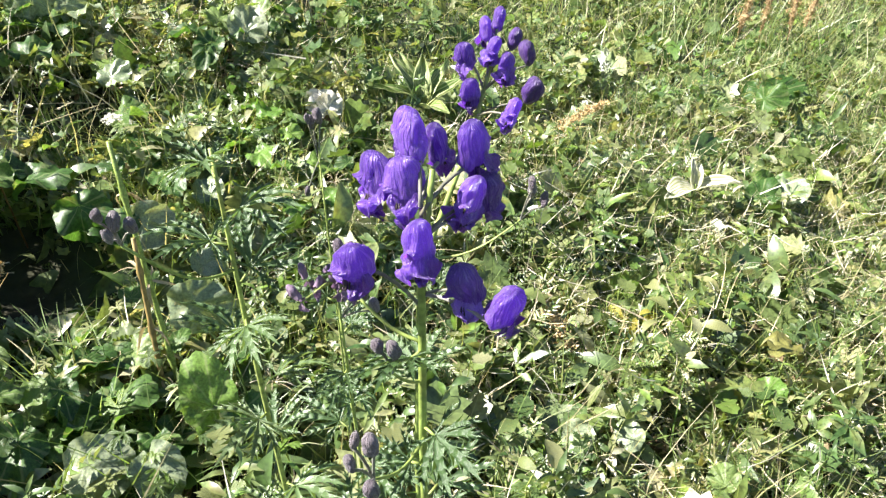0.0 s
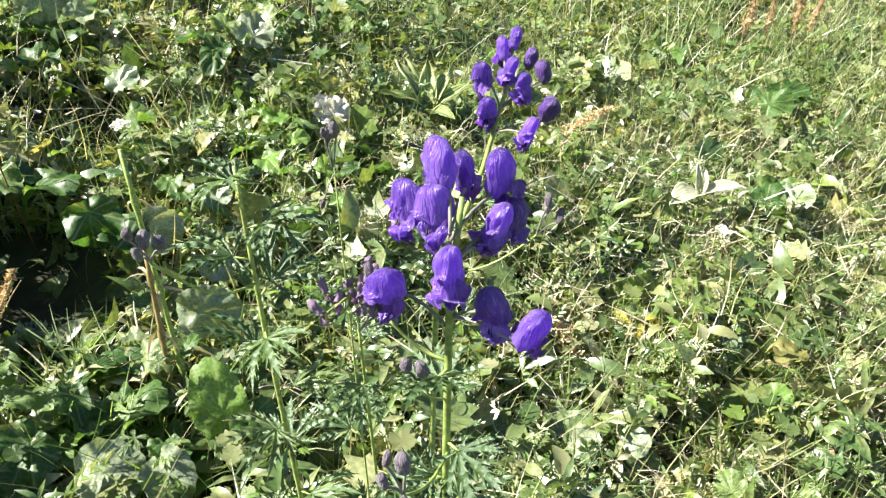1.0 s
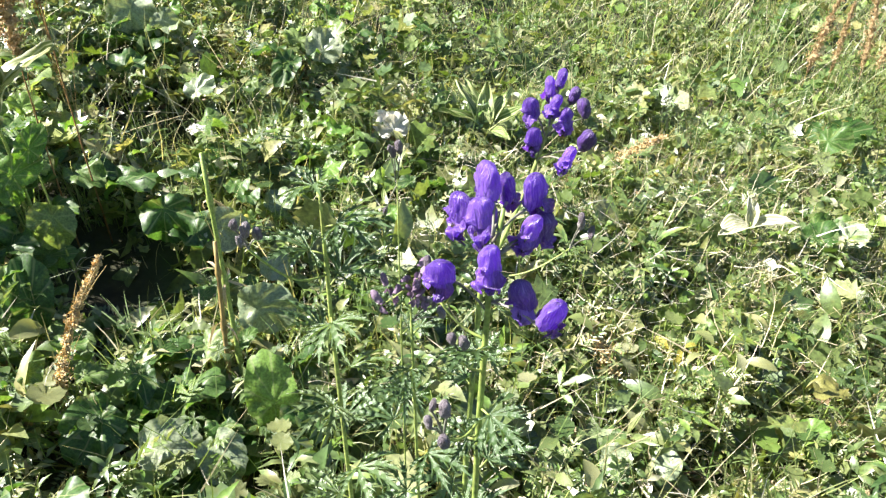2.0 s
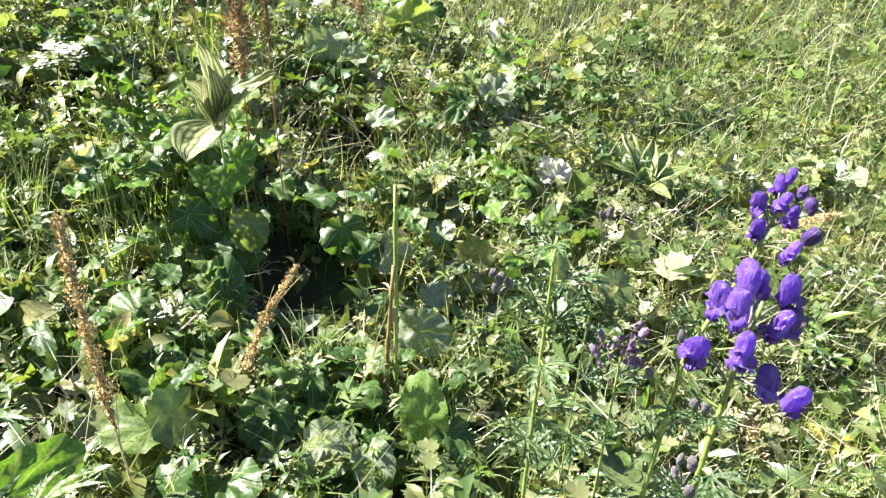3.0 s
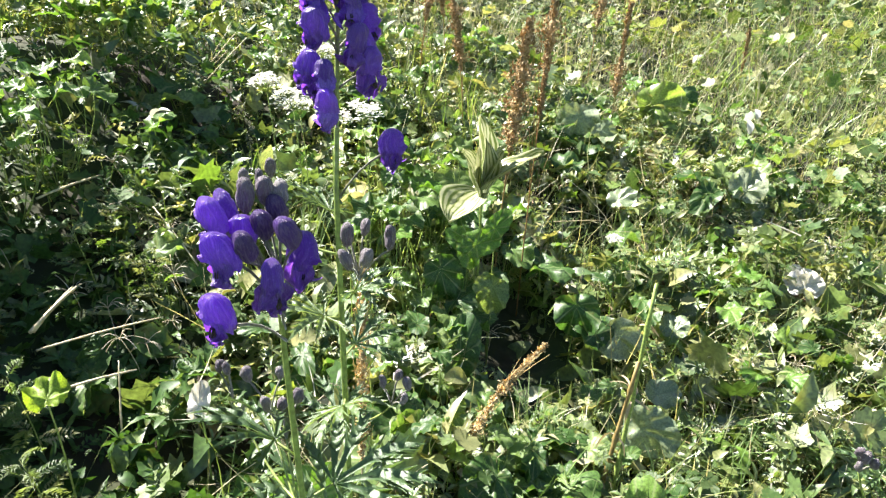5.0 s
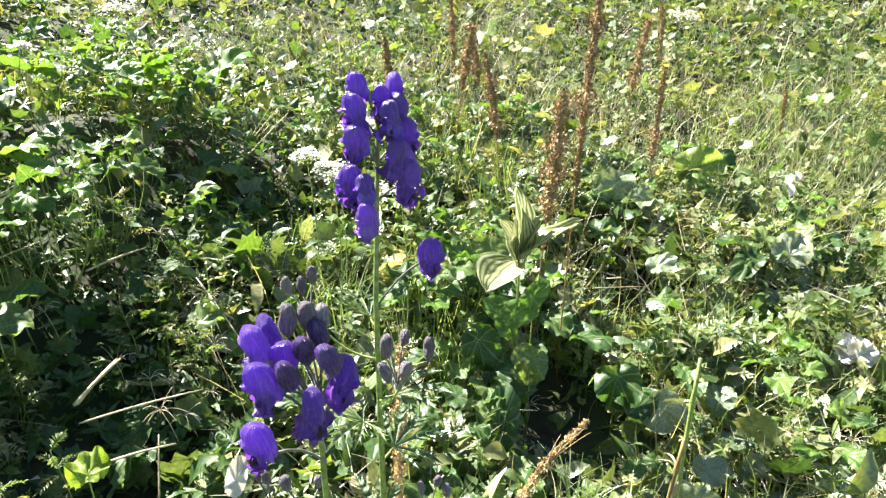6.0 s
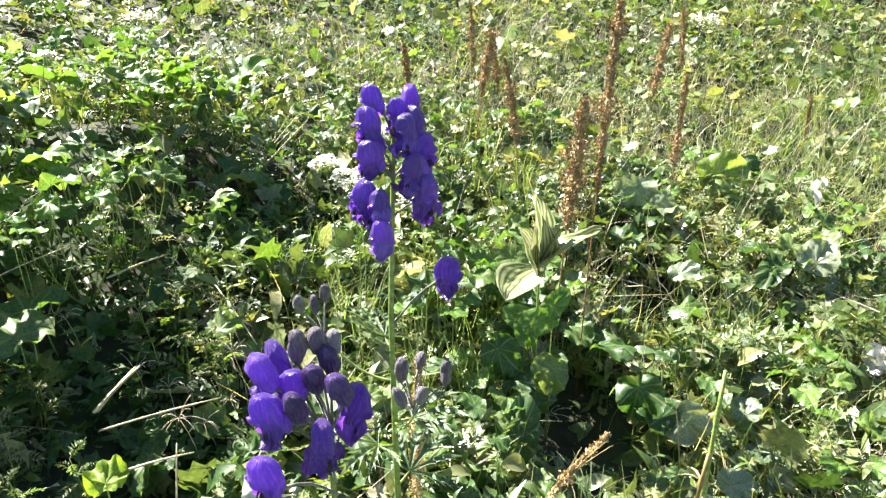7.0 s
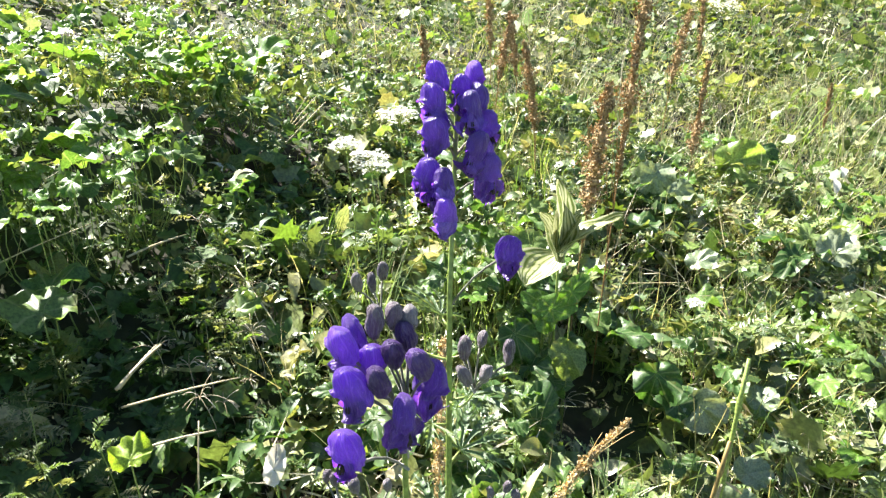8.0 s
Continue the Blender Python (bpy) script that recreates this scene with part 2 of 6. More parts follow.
def pleated_material(name="pleated_leaf", dark=(0.11, 0.16, 0.03), mid=(0.32, 0.35, 0.14), pale=(0.49, 0.50, 0.28)):
    """Cream leaf with green stripes between the pleats."""
    m, nt, bsdf, out = shader(name)
    tex = nt.nodes.new("ShaderNodeTexCoord")
    w = node(nt, "ShaderNodeTexWave", Scale=3.1, Distortion=0.9, Detail=2.0)
    w.bands_direction = "X"
    nt.links.new(tex.outputs["UV"], w.inputs["Vector"])
    stripe = ramp(nt, [(0.12, dark), (0.4, mid), (0.7, pale)])
    nt.links.new(w.outputs[0], stripe.inputs[0])
    blot = node(nt, "ShaderNodeTexNoise", Scale=18.0, Detail=4.0)
    nt.links.new(tex.outputs["Object"], blot.inputs["Vector"])
    bl = ramp(nt, [(0.5, (0, 0, 0)), (0.75, (0.5, 0.5, 0.5))])
    nt.links.new(blot.outputs[0], bl.inputs[0])
    c = mixed(nt, bl.outputs[0], stripe.outputs[0], (0.30, 0.30, 0.08, 1))
    nt.links.new(c, bsdf.inputs["Base Color"])
    bsdf.inputs["Roughness"].default_value = 0.5
    tr = nt.nodes.new("ShaderNodeBsdfTranslucent")
    nt.links.new(c, tr.inputs[0])
    mix = nt.nodes.new("ShaderNodeMixShader")
    mix.inputs[0].default_value = 0.3
    nt.links.new(bsdf.outputs[0], mix.inputs[1])
    nt.links.new(tr.outputs[0], mix.inputs[2])
    nt.links.new(mix.outputs[0], out.inputs[0])
    return m


def soil_material():
    m, nt, bsdf, out = shader("soil")
    tex = nt.nodes.new("ShaderNodeTexCoord")
    a = node(nt, "ShaderNodeTexNoise", Scale=14.0, Detail=8.0)
    b = node(nt, "ShaderNodeTexNoise", Scale=1.3, Detail=4.0)
    nt.links.new(tex.outputs["Object"], a.inputs["Vector"])
    nt.links.new(tex.outputs["Object"], b.inputs["Vector"])
    earth = ramp(nt, [(0.3, (0.016, 0.012, 0.007)), (0.55, (0.034, 0.026, 0.015)), (0.75, (0.070, 0.054, 0.028))])
    nt.links.new(a.outputs[0], earth.inputs[0])
    moss = ramp(nt, [(0.38, (0, 0, 0)), (0.55, (0.7, 0.7, 0.7))])
    nt.links.new(b.outputs[0], moss.inputs[0])
    nt.links.new(mixed(nt, moss.outputs[0], earth.outputs[0], (0.030, 0.055, 0.013, 1)), bsdf.inputs["Base Color"])
    bump = node(nt, "ShaderNodeBump", Strength=0.8, Distance=0.02)
    nt.links.new(a.outputs[0], bump.inputs["Height"])
    nt.links.new(bump.outputs[0], bsdf.inputs["Normal"])
    bsdf.inputs["Roughness"].default_value = 0.95
    return m


pleated_leaf = pleated_material()
pleated_pale = pleated_material("pleated_pale", (0.30, 0.33, 0.15), (0.48, 0.49, 0.32), (0.60, 0.59, 0.45))
pleated_green = pleated_material("pleated_green", (0.11, 0.19, 0.04), (0.20, 0.28, 0.08), (0.40, 0.44, 0.20))
soil = soil_material()


# ---- mesh helpers ----
def mesh_of(name, verts, faces, material, smooth=True, uv=None):
    me = bpy.data.meshes.new(name)
    me.from_pydata([tuple(v) for v in verts], [], [tuple(f) for f in faces])
    me.materials.append(material)
    if smooth:
        me.polygons.foreach_set("use_smooth", [True] * len(me.polygons))
    if uv is not None:
        layer = me.uv_layers.new(name="UVMap")
        loops = np.empty(len(me.loops), np.int32)
        me.loops.foreach_get("vertex_index", loops)
        layer.data.foreach_set("uv", np.asarray(uv, np.float32)[loops].ravel())
    me.update()
    return me


def part(name, me, parent, m=None, label=""):
    """A mesh object under a thing or a part, at the pose m in its parent's space."""
    ob = new(name, me)
    ob.parent = parent
    if m is not None:
        ob.matrix_basis = m
    return tagged(ob, label)


def thing(name, x, y, z, label, category, group=""):
    ob = new(name)
    ob.empty_display_size = 0.05
    ob.location = (x, y, z)
    return tagged(ob, label, category, group)


def tube(points, radii, sides=7):
    """Verts and faces of a round, tapering stalk through points."""
    P = [Vector(p) for p in points]
    V, F = [], []
    for i, p in enumerate(P):
        d = (P[min(i + 1, len(P) - 1)] - P[max(i - 1, 0)]).normalized()
        a = d.cross(Vector((0.31, 0.95, 0.05))).normalized()
        b = d.cross(a)
        r = radii[i] if hasattr(radii, "__len__") else radii
        for k in range(sides):
            t = 2 * math.pi * k / sides
            V.append(p + r * (math.cos(t) * a + math.sin(t) * b))
    for i in range(len(P) - 1):
        for k in range(sides):
            n = (k + 1) % sides
            F.append((i * sides + k, i * sides + n, (i + 1) * sides + n, (i + 1) * sides + k))
    F.append(tuple(range(sides - 1, -1, -1)))
    F.append(tuple((len(P) - 1) * sides + k for k in range(sides)))
    return V, F


def arc(a, b, sag=0.0, n=6, side=(0, 0, 1)):
    a, b, s = Vector(a), Vector(b), Vector(side)
    return [a.lerp(b, i / (n - 1)) + s * sag * math.sin(math.pi * i / (n - 1)) for i in range(n)]


def aim(at, direction, twist=0.0, size=1.0):
    """A pose whose y axis points along direction and whose z axis is as upright as it can be."""
    y = Vector(direction).normalized()
    up = Vector((0, 0, 1)) if abs(y.z) < 0.97 else Vector((1, 0, 0))
    x = y.cross(up).normalized()
    z = x.cross(y)
    m = Matrix((x, y, z)).transposed().to_4x4()
    return Matrix.Translation(at) @ m @ Matrix.Rotation(twist, 4, "Y") @ Matrix.Scale(size, 4)


# ---- leaf shapes, each about 1 long, along y, its face up ----
def ovate(n=5, w=0.26, fold=0.35, droop=0.25, tip=1.0):
    V, F = [], []
    for i in range(n):
        s = i / (n - 1)
        h = w * math.sin(math.pi * min(1, s * 0.92 + 0.06)) ** 0.8 if i < n - 1 else 0.004
        z = 0.12 * math.sin(math.pi * s) - droop * s * s
        V += [(-h, s, z + fold * h), (0, s * tip, z), (h, s, z + fold * h)]
    for i in range(n - 1):
        a = 3 * i
        F += [(a, a + 1, a + 4), (a, a + 4, a + 3), (a + 1, a + 2, a + 5), (a + 1, a + 5, a + 4)]
    return np.array(V), np.array(F)


def lobed_round(k=7, deep=0.25, cup=0.22, seed=0):
    rnd = random.Random(seed)
    V = [(0, 0.42, 0.0)]
    n = 2 * k + 1
    for i in range(n):
        t = math.radians(-165 + 330 * i / (n - 1))
        r = (0.5 if i % 2 else 0.5 * (1 - deep)) * rnd.uniform(0.9, 1.1)
        V.append((r * math.sin(t) * 1.1, 0.42 + r * math.cos(t), cup * r + (0.05 if i % 2 else -0.03) + rnd.uniform(-0.05, 0.05)))
    V.append((0, 0.1, 0.02))
    F = [(0, i + 2, i + 1) for i in range(n - 1)] + [(0, 1, n + 1), (0, n + 1, n)]
    return np.array(V), np.array(F)


def cut_palmate(k=5, spread=250, narrow=0.085, teeth=2, droop=0.2, seed=0, fold=0.35):
    """Leaf cut to its base into narrow, toothed lobes, as monkshood and cranesbill have."""
    rnd = random.Random(seed)
    V, F = [], []

    def lance(base, ang, length, half):
        d, q = (math.sin(ang), math.cos(ang)), (math.cos(ang), -math.sin(ang))
        i0 = len(V)
        for s, h in ((0, 0.25), (0.45, 1.0), (0.75, 0.7), (1.0, 0.0)):
            px, py = base[0] + d[0] * s * length, base[1] + d[1] * s * length
            rr = math.hypot(px, py)
            z = 0.10 * math.sin(min(rr, 1.2) * 2.4) - droop * rr * rr
            if h:
                V.extend([(px - q[0] * half * h, py - q[1] * half * h, z + fold * half * h), (px, py, z), (px + q[0] * half * h, py + q[1] * half * h, z + fold * half * h)])
            else:
                V.append((px, py, z))
        for j in (0, 3):
            F.extend([(i0 + j, i0 + j + 1, i0 + j + 4), (i0 + j, i0 + j + 4, i0 + j + 3), (i0 + j + 1, i0 + j + 2, i0 + j + 5), (i0 + j + 1, i0 + j + 5, i0 + j + 4)])
        F.extend([(i0 + 6, i0 + 7, i0 + 9), (i0 + 7, i0 + 8, i0 + 9)])

    for i in range(k):
        a = math.radians((i / (k - 1) - 0.5) * spread + rnd.uniform(-6, 6))
        L = (1.0 - 0.35 * abs(i / (k - 1) - 0.5) * 2) * rnd.uniform(0.9, 1.08)
        lance((0, 0), a, L, narrow)
        for j in range(teeth):
            s = 0.34 + 0.2 * j
            for sg in (-1, 1):
                b = (math.sin(a) * L * s, math.cos(a) * L * s)
                lance(b, a + sg * math.radians(rnd.uniform(22, 36)), L * (0.48 - 0.1 * j) * rnd.uniform(0.85, 1.1), narrow * 0.62)
    return np.array(V), np.array(F)


def trefoil(seed=0):
    V, F = [], []
    for a, L in ((-1.15, 0.62), (0, 0.75), (1.15, 0.62)):
        v, f = ovate(4, 0.22, 0.3, 0.15)
        c, s = math.cos(a), math.sin(a)
        v = v * L
        v = np.c_[v[:, 0] * c + v[:, 1] * s, -v[:, 0] * s + v[:, 1] * c + 0.15, v[:, 2]]
        F.append(f + len(V) * len(v))
        V.append(v)
    return np.vstack(V), np.vstack(F)


def blade(n=5, w=0.012, bend=0.5):
    V, F = [], []
    for i in range(n):
        s = i / (n - 1)
        h = w * (1 - s) ** 0.6
        y, z = bend * s * s, s * (1 - 0.35 * bend * s)
        V += [(-h, y, z), (h, y, z)] if i < n - 1 else [(0, y, z)]
    for i in range(n - 2):
        a = 2 * i
        F += [(a, a + 1, a + 3), (a, a + 3, a + 2)]
    F.append((2 * n - 4, 2 * n - 3, 2 * n - 2))
    return np.array(V), np.array(F)


def pinnate(pairs=7, w=0.05, seed=0):
    """A feathery leaf: two rows of leaflets along a midrib."""
    r = random.Random(seed)
    V, F = [], []

    def kite(b, ang, l, h):
        i0 = len(V)
        dx, dy = math.sin(ang), math.cos(ang)
        z = 0.1 * math.sin(b * 3) - 0.3 * b * b
        V.extend([(0, b, z), (dx * l * 0.5 - dy * h, b + dy * l * 0.5 + dx * h, z + 0.05), (dx * l, b + dy * l, z + r.uniform(-0.08, 0.05)), (dx * l * 0.5 + dy * h, b + dy * l * 0.5 - dx * h, z + 0.05)])
        F.extend([(i0, i0 + 3, i0 + 2), (i0, i0 + 2, i0 + 1)])

    for k in range(pairs):
        b = 0.12 + 0.8 * k / pairs
        l = 0.30 * math.sin(math.pi * (0.25 + 0.65 * k / pairs)) * r.uniform(0.85, 1.15)
        for sg in (-1, 1):
            kite(b, sg * r.uniform(0.8, 1.15), l, w)
    kite(0.85, 0, 0.25, w)
    V.extend([(-0.008, 0, 0), (0.008, 0, 0), (0, 0.9, -0.2)])
    F.append((len(V) - 3, len(V) - 2, len(V) - 1))
    return np.array(V), np.array(F)


def sprig(seed, leaf, count, reach, bend=0.15):
    """An upright herb, 1 high: a thin stalk with leaves all the way up."""
    r = random.Random(seed)
    V, F = [], []
    bx, by = r.uniform(-bend, bend), r.uniform(-bend, bend)
    axis = lambda s: np.array((bx * s * s, by * s * s, s))
    n = 5
    for i in range(n):
        c = axis(i / (n - 1) * 0.97)
        for k in range(3):
            V.append(c + 0.010 * (1.2 - i / n) * np.array((math.cos(2.094 * k), math.sin(2.094 * k), 0)))
    for i in range(n - 1):
        for k in range(3):
            a, b = 3 * i + k, 3 * i + (k + 1) % 3
            F += [(a, b, b + 3), (a, b + 3, a + 3)]
    V, F = [np.array(V)], [np.array(F)]
    base, ang = 3 * n, r.uniform(0, 6)
    for k in range(count):
        s = 0.2 + 0.8 * (k + 0.5) / count
        ang += 2.4
        v, f = leaf
        q = reach * (1.25 - 0.75 * s) * r.uniform(0.75, 1.2)
        m = np.array(aim((0, 0, 0), (math.cos(ang), math.sin(ang), r.uniform(-0.1, 0.9)), r.uniform(-0.4, 0.4), q).to_3x3())
        V.append(v @ m.T + axis(s))
        F.append(f + base)
        base += len(v)
    return np.vstack(V), np.vstack(F)


def joined(name, shapes, pick, M, T, material):
    """One mesh of many leaves: shapes[pick[i]] turned and scaled by M[i] and set at T[i]."""
    VV, FF, base = [], [], 0
    for k, (v, f) in enumerate(shapes):
        ids = np.nonzero(pick == k)[0]
        if not len(ids):
            continue
        v2 = np.einsum("nij,vj->nvi", M[ids], v) + T[ids][:, None, :]
        VV.append(v2.reshape(-1, 3))
        FF.append((f[None] + (np.arange(len(ids)) * len(v))[:, None, None] + base).reshape(-1, 3))
        base += len(ids) * len(v)
    VV, FF = np.vstack(VV).astype(np.float32), np.vstack(FF).astype(np.int32)
    me = bpy.data.meshes.new(name)
    me.vertices.add(len(VV))
    me.vertices.foreach_set("co", VV.ravel())
    me.loops.add(FF.size)
    me.loops.foreach_set("vertex_index", FF.ravel())
    me.polygons.add(len(FF))
    me.polygons.foreach_set("loop_start", np.arange(0, FF.size, 3, dtype=np.int32))
    me.polygons.foreach_set("use_smooth", np.ones(len(FF), bool))
    me.materials.append(material)
    me.update(calc_edges=True)
    return me


def turns(n, tilt, rng):
    """n random turns: any heading, leaning by about tilt radians."""
    yaw, lean, roll = rng.uniform(0, 2 * np.pi, n), rng.normal(0, tilt, n), rng.normal(0, tilt, n)
    cy, sy, cl, sl, cr, sr = np.cos(yaw), np.sin(yaw), np.cos(lean), np.sin(lean), np.cos(roll), np.sin(roll)
    Z, O = np.zeros(n), np.ones(n)
    A = np.stack([cy, -sy, Z, sy, cy, Z, Z, Z, O], 1).reshape(n, 3, 3)
    B = np.stack([O, Z, Z, Z, cl, -sl, Z, sl, cl], 1).reshape(n, 3, 3)
    C = np.stack([cr, Z, sr, Z, O, Z, -sr, Z, cr], 1).reshape(n, 3, 3)
    return A @ B @ C


# ---- the ground ----
def build_ground():
    def axis(lo, hi, n, p):
        u = np.linspace(-1, 1, n)
        s = np.sign(u) * np.abs(u) ** p
        return np.where(s < 0, -s * lo, s * hi)
    xs, ys = axis(-70, 70, 181, 2.6) - 0.8, axis(-40, 120, 181, 2.6) + 2.2
    X, Y = np.meshgrid(xs, ys)
    Z = land(X, Y)
    V = np.c_[X.ravel(), Y.ravel(), Z.ravel()]
    n = len(xs)
    F = [(r * n + c, r * n + c + 1, (r + 1) * n + c + 1, (r + 1) * n + c) for r in range(len(ys) - 1) for c in range(n - 1)]
    ob = new("ground", mesh_of("ground", V.tolist(), F, soil))
    tagged(ob, "dark earth slope under a dense alpine meadow", "ground", kind="structure")


build_ground()

# ---- the meadow's herb layer ----
FEATHER = pinnate(7, 0.05, 3)
CHEAP_CUT = [cut_palmate(5, 230, 0.085, 0, 0.2, 4), cut_palmate(3, 130, 0.11, 0, 0.3, 5)]
SPRIGS = [sprig(1, ovate(4, 0.2), 12, 0.30), sprig(2, ovate(4, 0.13, 0.3, 0.4), 14, 0.34), sprig(3, FEATHER, 9, 0.45), sprig(4, CHEAP_CUT[1], 9, 0.32), sprig(5, ovate(3, 0.05), 16, 0.22, 0.3)]
LEAVES = [lobed_round(8, 0.2, 0.22, 1), lobed_round(10, 0.2, 0.1, 2), lobed_round(6, 0.3, 0.3, 3), trefoil(), ovate(5, 0.24), ovate(4, 0.16, 0.3, 0.4), *CHEAP_CUT, FEATHER, pinnate(7, 0.045, 6)]
SMALL_LEAVES = [lobed_round(6, 0.25, 0.22, 1), lobed_round(7, 0.2, 0.1, 2), lobed_round(5, 0.3, 0.3, 3), trefoil(), ovate(4, 0.24), ovate(4, 0.16, 0.3, 0.4), *CHEAP_CUT, pinnate(5, 0.06, 3), pinnate(5, 0.055, 6)]
FAR_LEAVES = [lobed_round(5, 0.15, 0.22, 1), lobed_round(6, 0.15, 0.1, 2), ovate(3, 0.24), ovate(3, 0.16, 0.3, 0.4), pinnate(4, 0.07, 3), ovate(3, 0.10, 0.3, 0.5)]
FAR_SPRIGS = [sprig(1, ovate(3, 0.2), 10, 0.30), sprig(2, ovate(3, 0.13, 0.3, 0.4), 11, 0.34), sprig(3, pinnate(4, 0.07, 3), 8, 0.45), sprig(4, ovate(3, 0.09, 0.3, 0.3), 14, 0.3), sprig(5, ovate(3, 0.05), 14, 0.22, 0.3)]
THIN = [blade(5, 0.0045, 0.3), blade(5, 0.0055, 0.6), blade(5, 0.004, 0.12)]
BLADES = [blade(5, 0.008, 0.35), blade(5, 0.007, 0.7), blade(5, 0.009, 0.15), blade(6, 0.006, 1.0)]


def places(rng, x0, x1, y0, y1, per_m2, keep=None):
    n = int((x1 - x0) * (y1 - y0) * per_m2)
    x, y = rng.uniform(x0, x1, n), rng.uniform(y0, y1, n)
    thick = rng.uniform(0, 1, n) > np.maximum(bare(x, y), gaps(x, y))
    x, y = x[thick], y[thick]
    if keep is not None:
        ok = keep(x, y)
        x, y = x[ok], y[ok]
    return x, y


def near_zone(x, y):
    return (x > -2.9 - 0.25 * np.maximum(y, 0)) & (x < 0.7 + 0.62 * y) & (y < 4.6) & (y > np.where(x < -1.1, -0.25, 0.5))


def far_zone(x, y):
    return (x > np.maximum(-10.2, -3.6 - 2.9 * y)) & (x < 1.2 + 0.62 * y) & ~near_zone(x, y)


def carpet(name, label, shapes, odds, material, rng, x, y, size, spread, tilt, low=0.1, kind_top=1.0):
    n = len(x)
    top = lushness(x, y)
    z = land(x, y) + top * kind_top * np.sqrt(rng.uniform(low * low, 1, n))
    s = size * np.clip(np.exp(rng.normal(0, spread, n)), 0.4, 1.8)
    M = turns(n, tilt, rng) * s[:, None, None]
    pick = rng.choice(len(shapes), n, p=np.array(odds) / sum(odds))
    ob = new(name, joined(name, shapes, pick, M, np.c_[x, y, z], material))
    return tagged(ob, label, "meadow plants", kind="stuff")


def swards(name, label, material, rng, x, y, size, spread, tilt, shapes=None):
    shapes = shapes or BLADES
    n = len(x)
    s = size * np.clip(np.exp(rng.normal(0, spread, n)), 0.35, 1.6)
    M = turns(n, tilt, rng) * s[:, None, None]
    pick = rng.integers(0, len(shapes), n)
    ob = new(name, joined(name, shapes, pick, M, np.c_[x, y, land(x, y)], material))
    return tagged(ob, label, "grass", kind="stuff")


rng = np.random.default_rng(7)
x, y = places(rng, -4.2, 3.4, -0.25, 4.6, 600, near_zone)
carpet("low_herbs", "dense low meadow herbs with lobed green leaves", LEAVES, (3, 2, 3, 2, 5, 5, 3, 3, 4, 4), herb_green, rng, x, y, 0.098, 0.46, 0.65)
x, y = places(rng, -4.2, 3.4, -0.25, 4.6, 460, near_zone)
carpet("small_herbs", "small green leaves filling the meadow between larger herbs", SMALL_LEAVES, (2, 2, 3, 4, 4, 5, 2, 3, 4, 4), herb_green, rng, x, y, 0.040, 0.35, 0.75, 0.1, 0.85)
bank = lambda x, y: far_zone(x, y) & (x > -6.2) & (x < -2.4) & (y > -0.3) & (y < 4.2)
x, y = places(rng, -6.2, -2.4, -0.3, 4.2, 330, bank)
carpet("bank_herbs", "leafy herbs crowding the bank above the shaded hollow", SMALL_LEAVES, (2, 3, 2, 3, 5, 5, 3, 4, 4, 4), herb_green, rng, x, y, 0.082, 0.5, 0.65)
x, y = places(rng, -14, 14, -0.8, 20, 240, lambda x, y: far_zone(x, y) & ~bank(x, y) & (rng.uniform(0, 1, len(x)) < np.clip(5.0 / (y + 1.5 + np.maximum(np.abs(x) - 2, 0) * 0.5), 0, 1)))
carpet("distant_herbs", "sunlit meadow herbs farther up the slope", FAR_LEAVES, (4, 4, 4, 4, 4, 3), far_green, rng, x, y, 0.092, 0.5, 0.6)
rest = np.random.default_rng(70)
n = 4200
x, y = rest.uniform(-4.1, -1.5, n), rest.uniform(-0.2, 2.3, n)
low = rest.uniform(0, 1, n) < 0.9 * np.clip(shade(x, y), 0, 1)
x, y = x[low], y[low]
carpet("shade_herbs", "leaves low down in the hollow, shade put into their dark green", SMALL_LEAVES, (4, 3, 3, 2, 4, 4, 3, 3, 6, 5), shaded_green, rest, x, y, 0.075, 0.45, 0.6, 0.3, 1.3)
outside = lambda x, y: ~(far_zone(x, y) & (y > -0.8)) & ~near_zone(x, y)
thinning = lambda x, y: outside(x, y) & (rest.uniform(0, 1, len(x)) < np.clip(1.5 - 0.16 * np.hypot(x, y), 0.12, 1))
x, y = places(rest, -14, 14, -9, 22, 120, thinning)
carpet("outer_herbs", "meadow herbs round about the standing place", FAR_LEAVES, (4, 4, 4, 4, 2, 3), far_green, rest, x, y, 0.125, 0.4, 0.5)
x, y = places(rest, -14, 14, -9, 22, 130, thinning)
swards("outer_grass", "grass round about the standing place", grass_green, rest, x, y, 0.24, 0.35, 0.5, [blade(3, 0.012, 0.4), blade(3, 0.010, 0.7)])
x, y = places(rng, -11, 12, 5.5, 24, 44, lambda x, y: far_zone(x, y) & ((x < -4 + 0.2 * y) | (rng.uniform(0, 1, len(x)) < 0.4)))
carpet("far_herbs", "leafy herbs where the slope rises again", FAR_LEAVES, (4, 4, 4, 4, 3, 3), far_green, rng, x, y, 0.14, 0.4, 0.6)
x, y = places(rng, -11, 12, 5.5, 22, 85, lambda x, y: far_zone(x, y) & (x > -4 + 0.2 * y))
swards("far_grass", "pale bright grass far up the slope", tuft_green, rng, x, y, 0.42, 0.35, 0.45)
far = np.random.default_rng(71)
x, y = places(far, -11, 12, 4.2, 24, 60, lambda x, y: far_zone(x, y) & (far.uniform(0, 1, len(x)) < np.clip(0.1 * y, 0.3, 1)))
swards("bleached_far_grass", "bleached grass gone to seed up the slope", pale_grass, far, x, y, 0.40, 0.3, 0.4, [blade(4, 0.008, 0.3), blade(4, 0.007, 0.6)])
x, y = places(rng, -4.2, 3.4, -0.25, 4.6, 54, near_zone)
n = len(x)
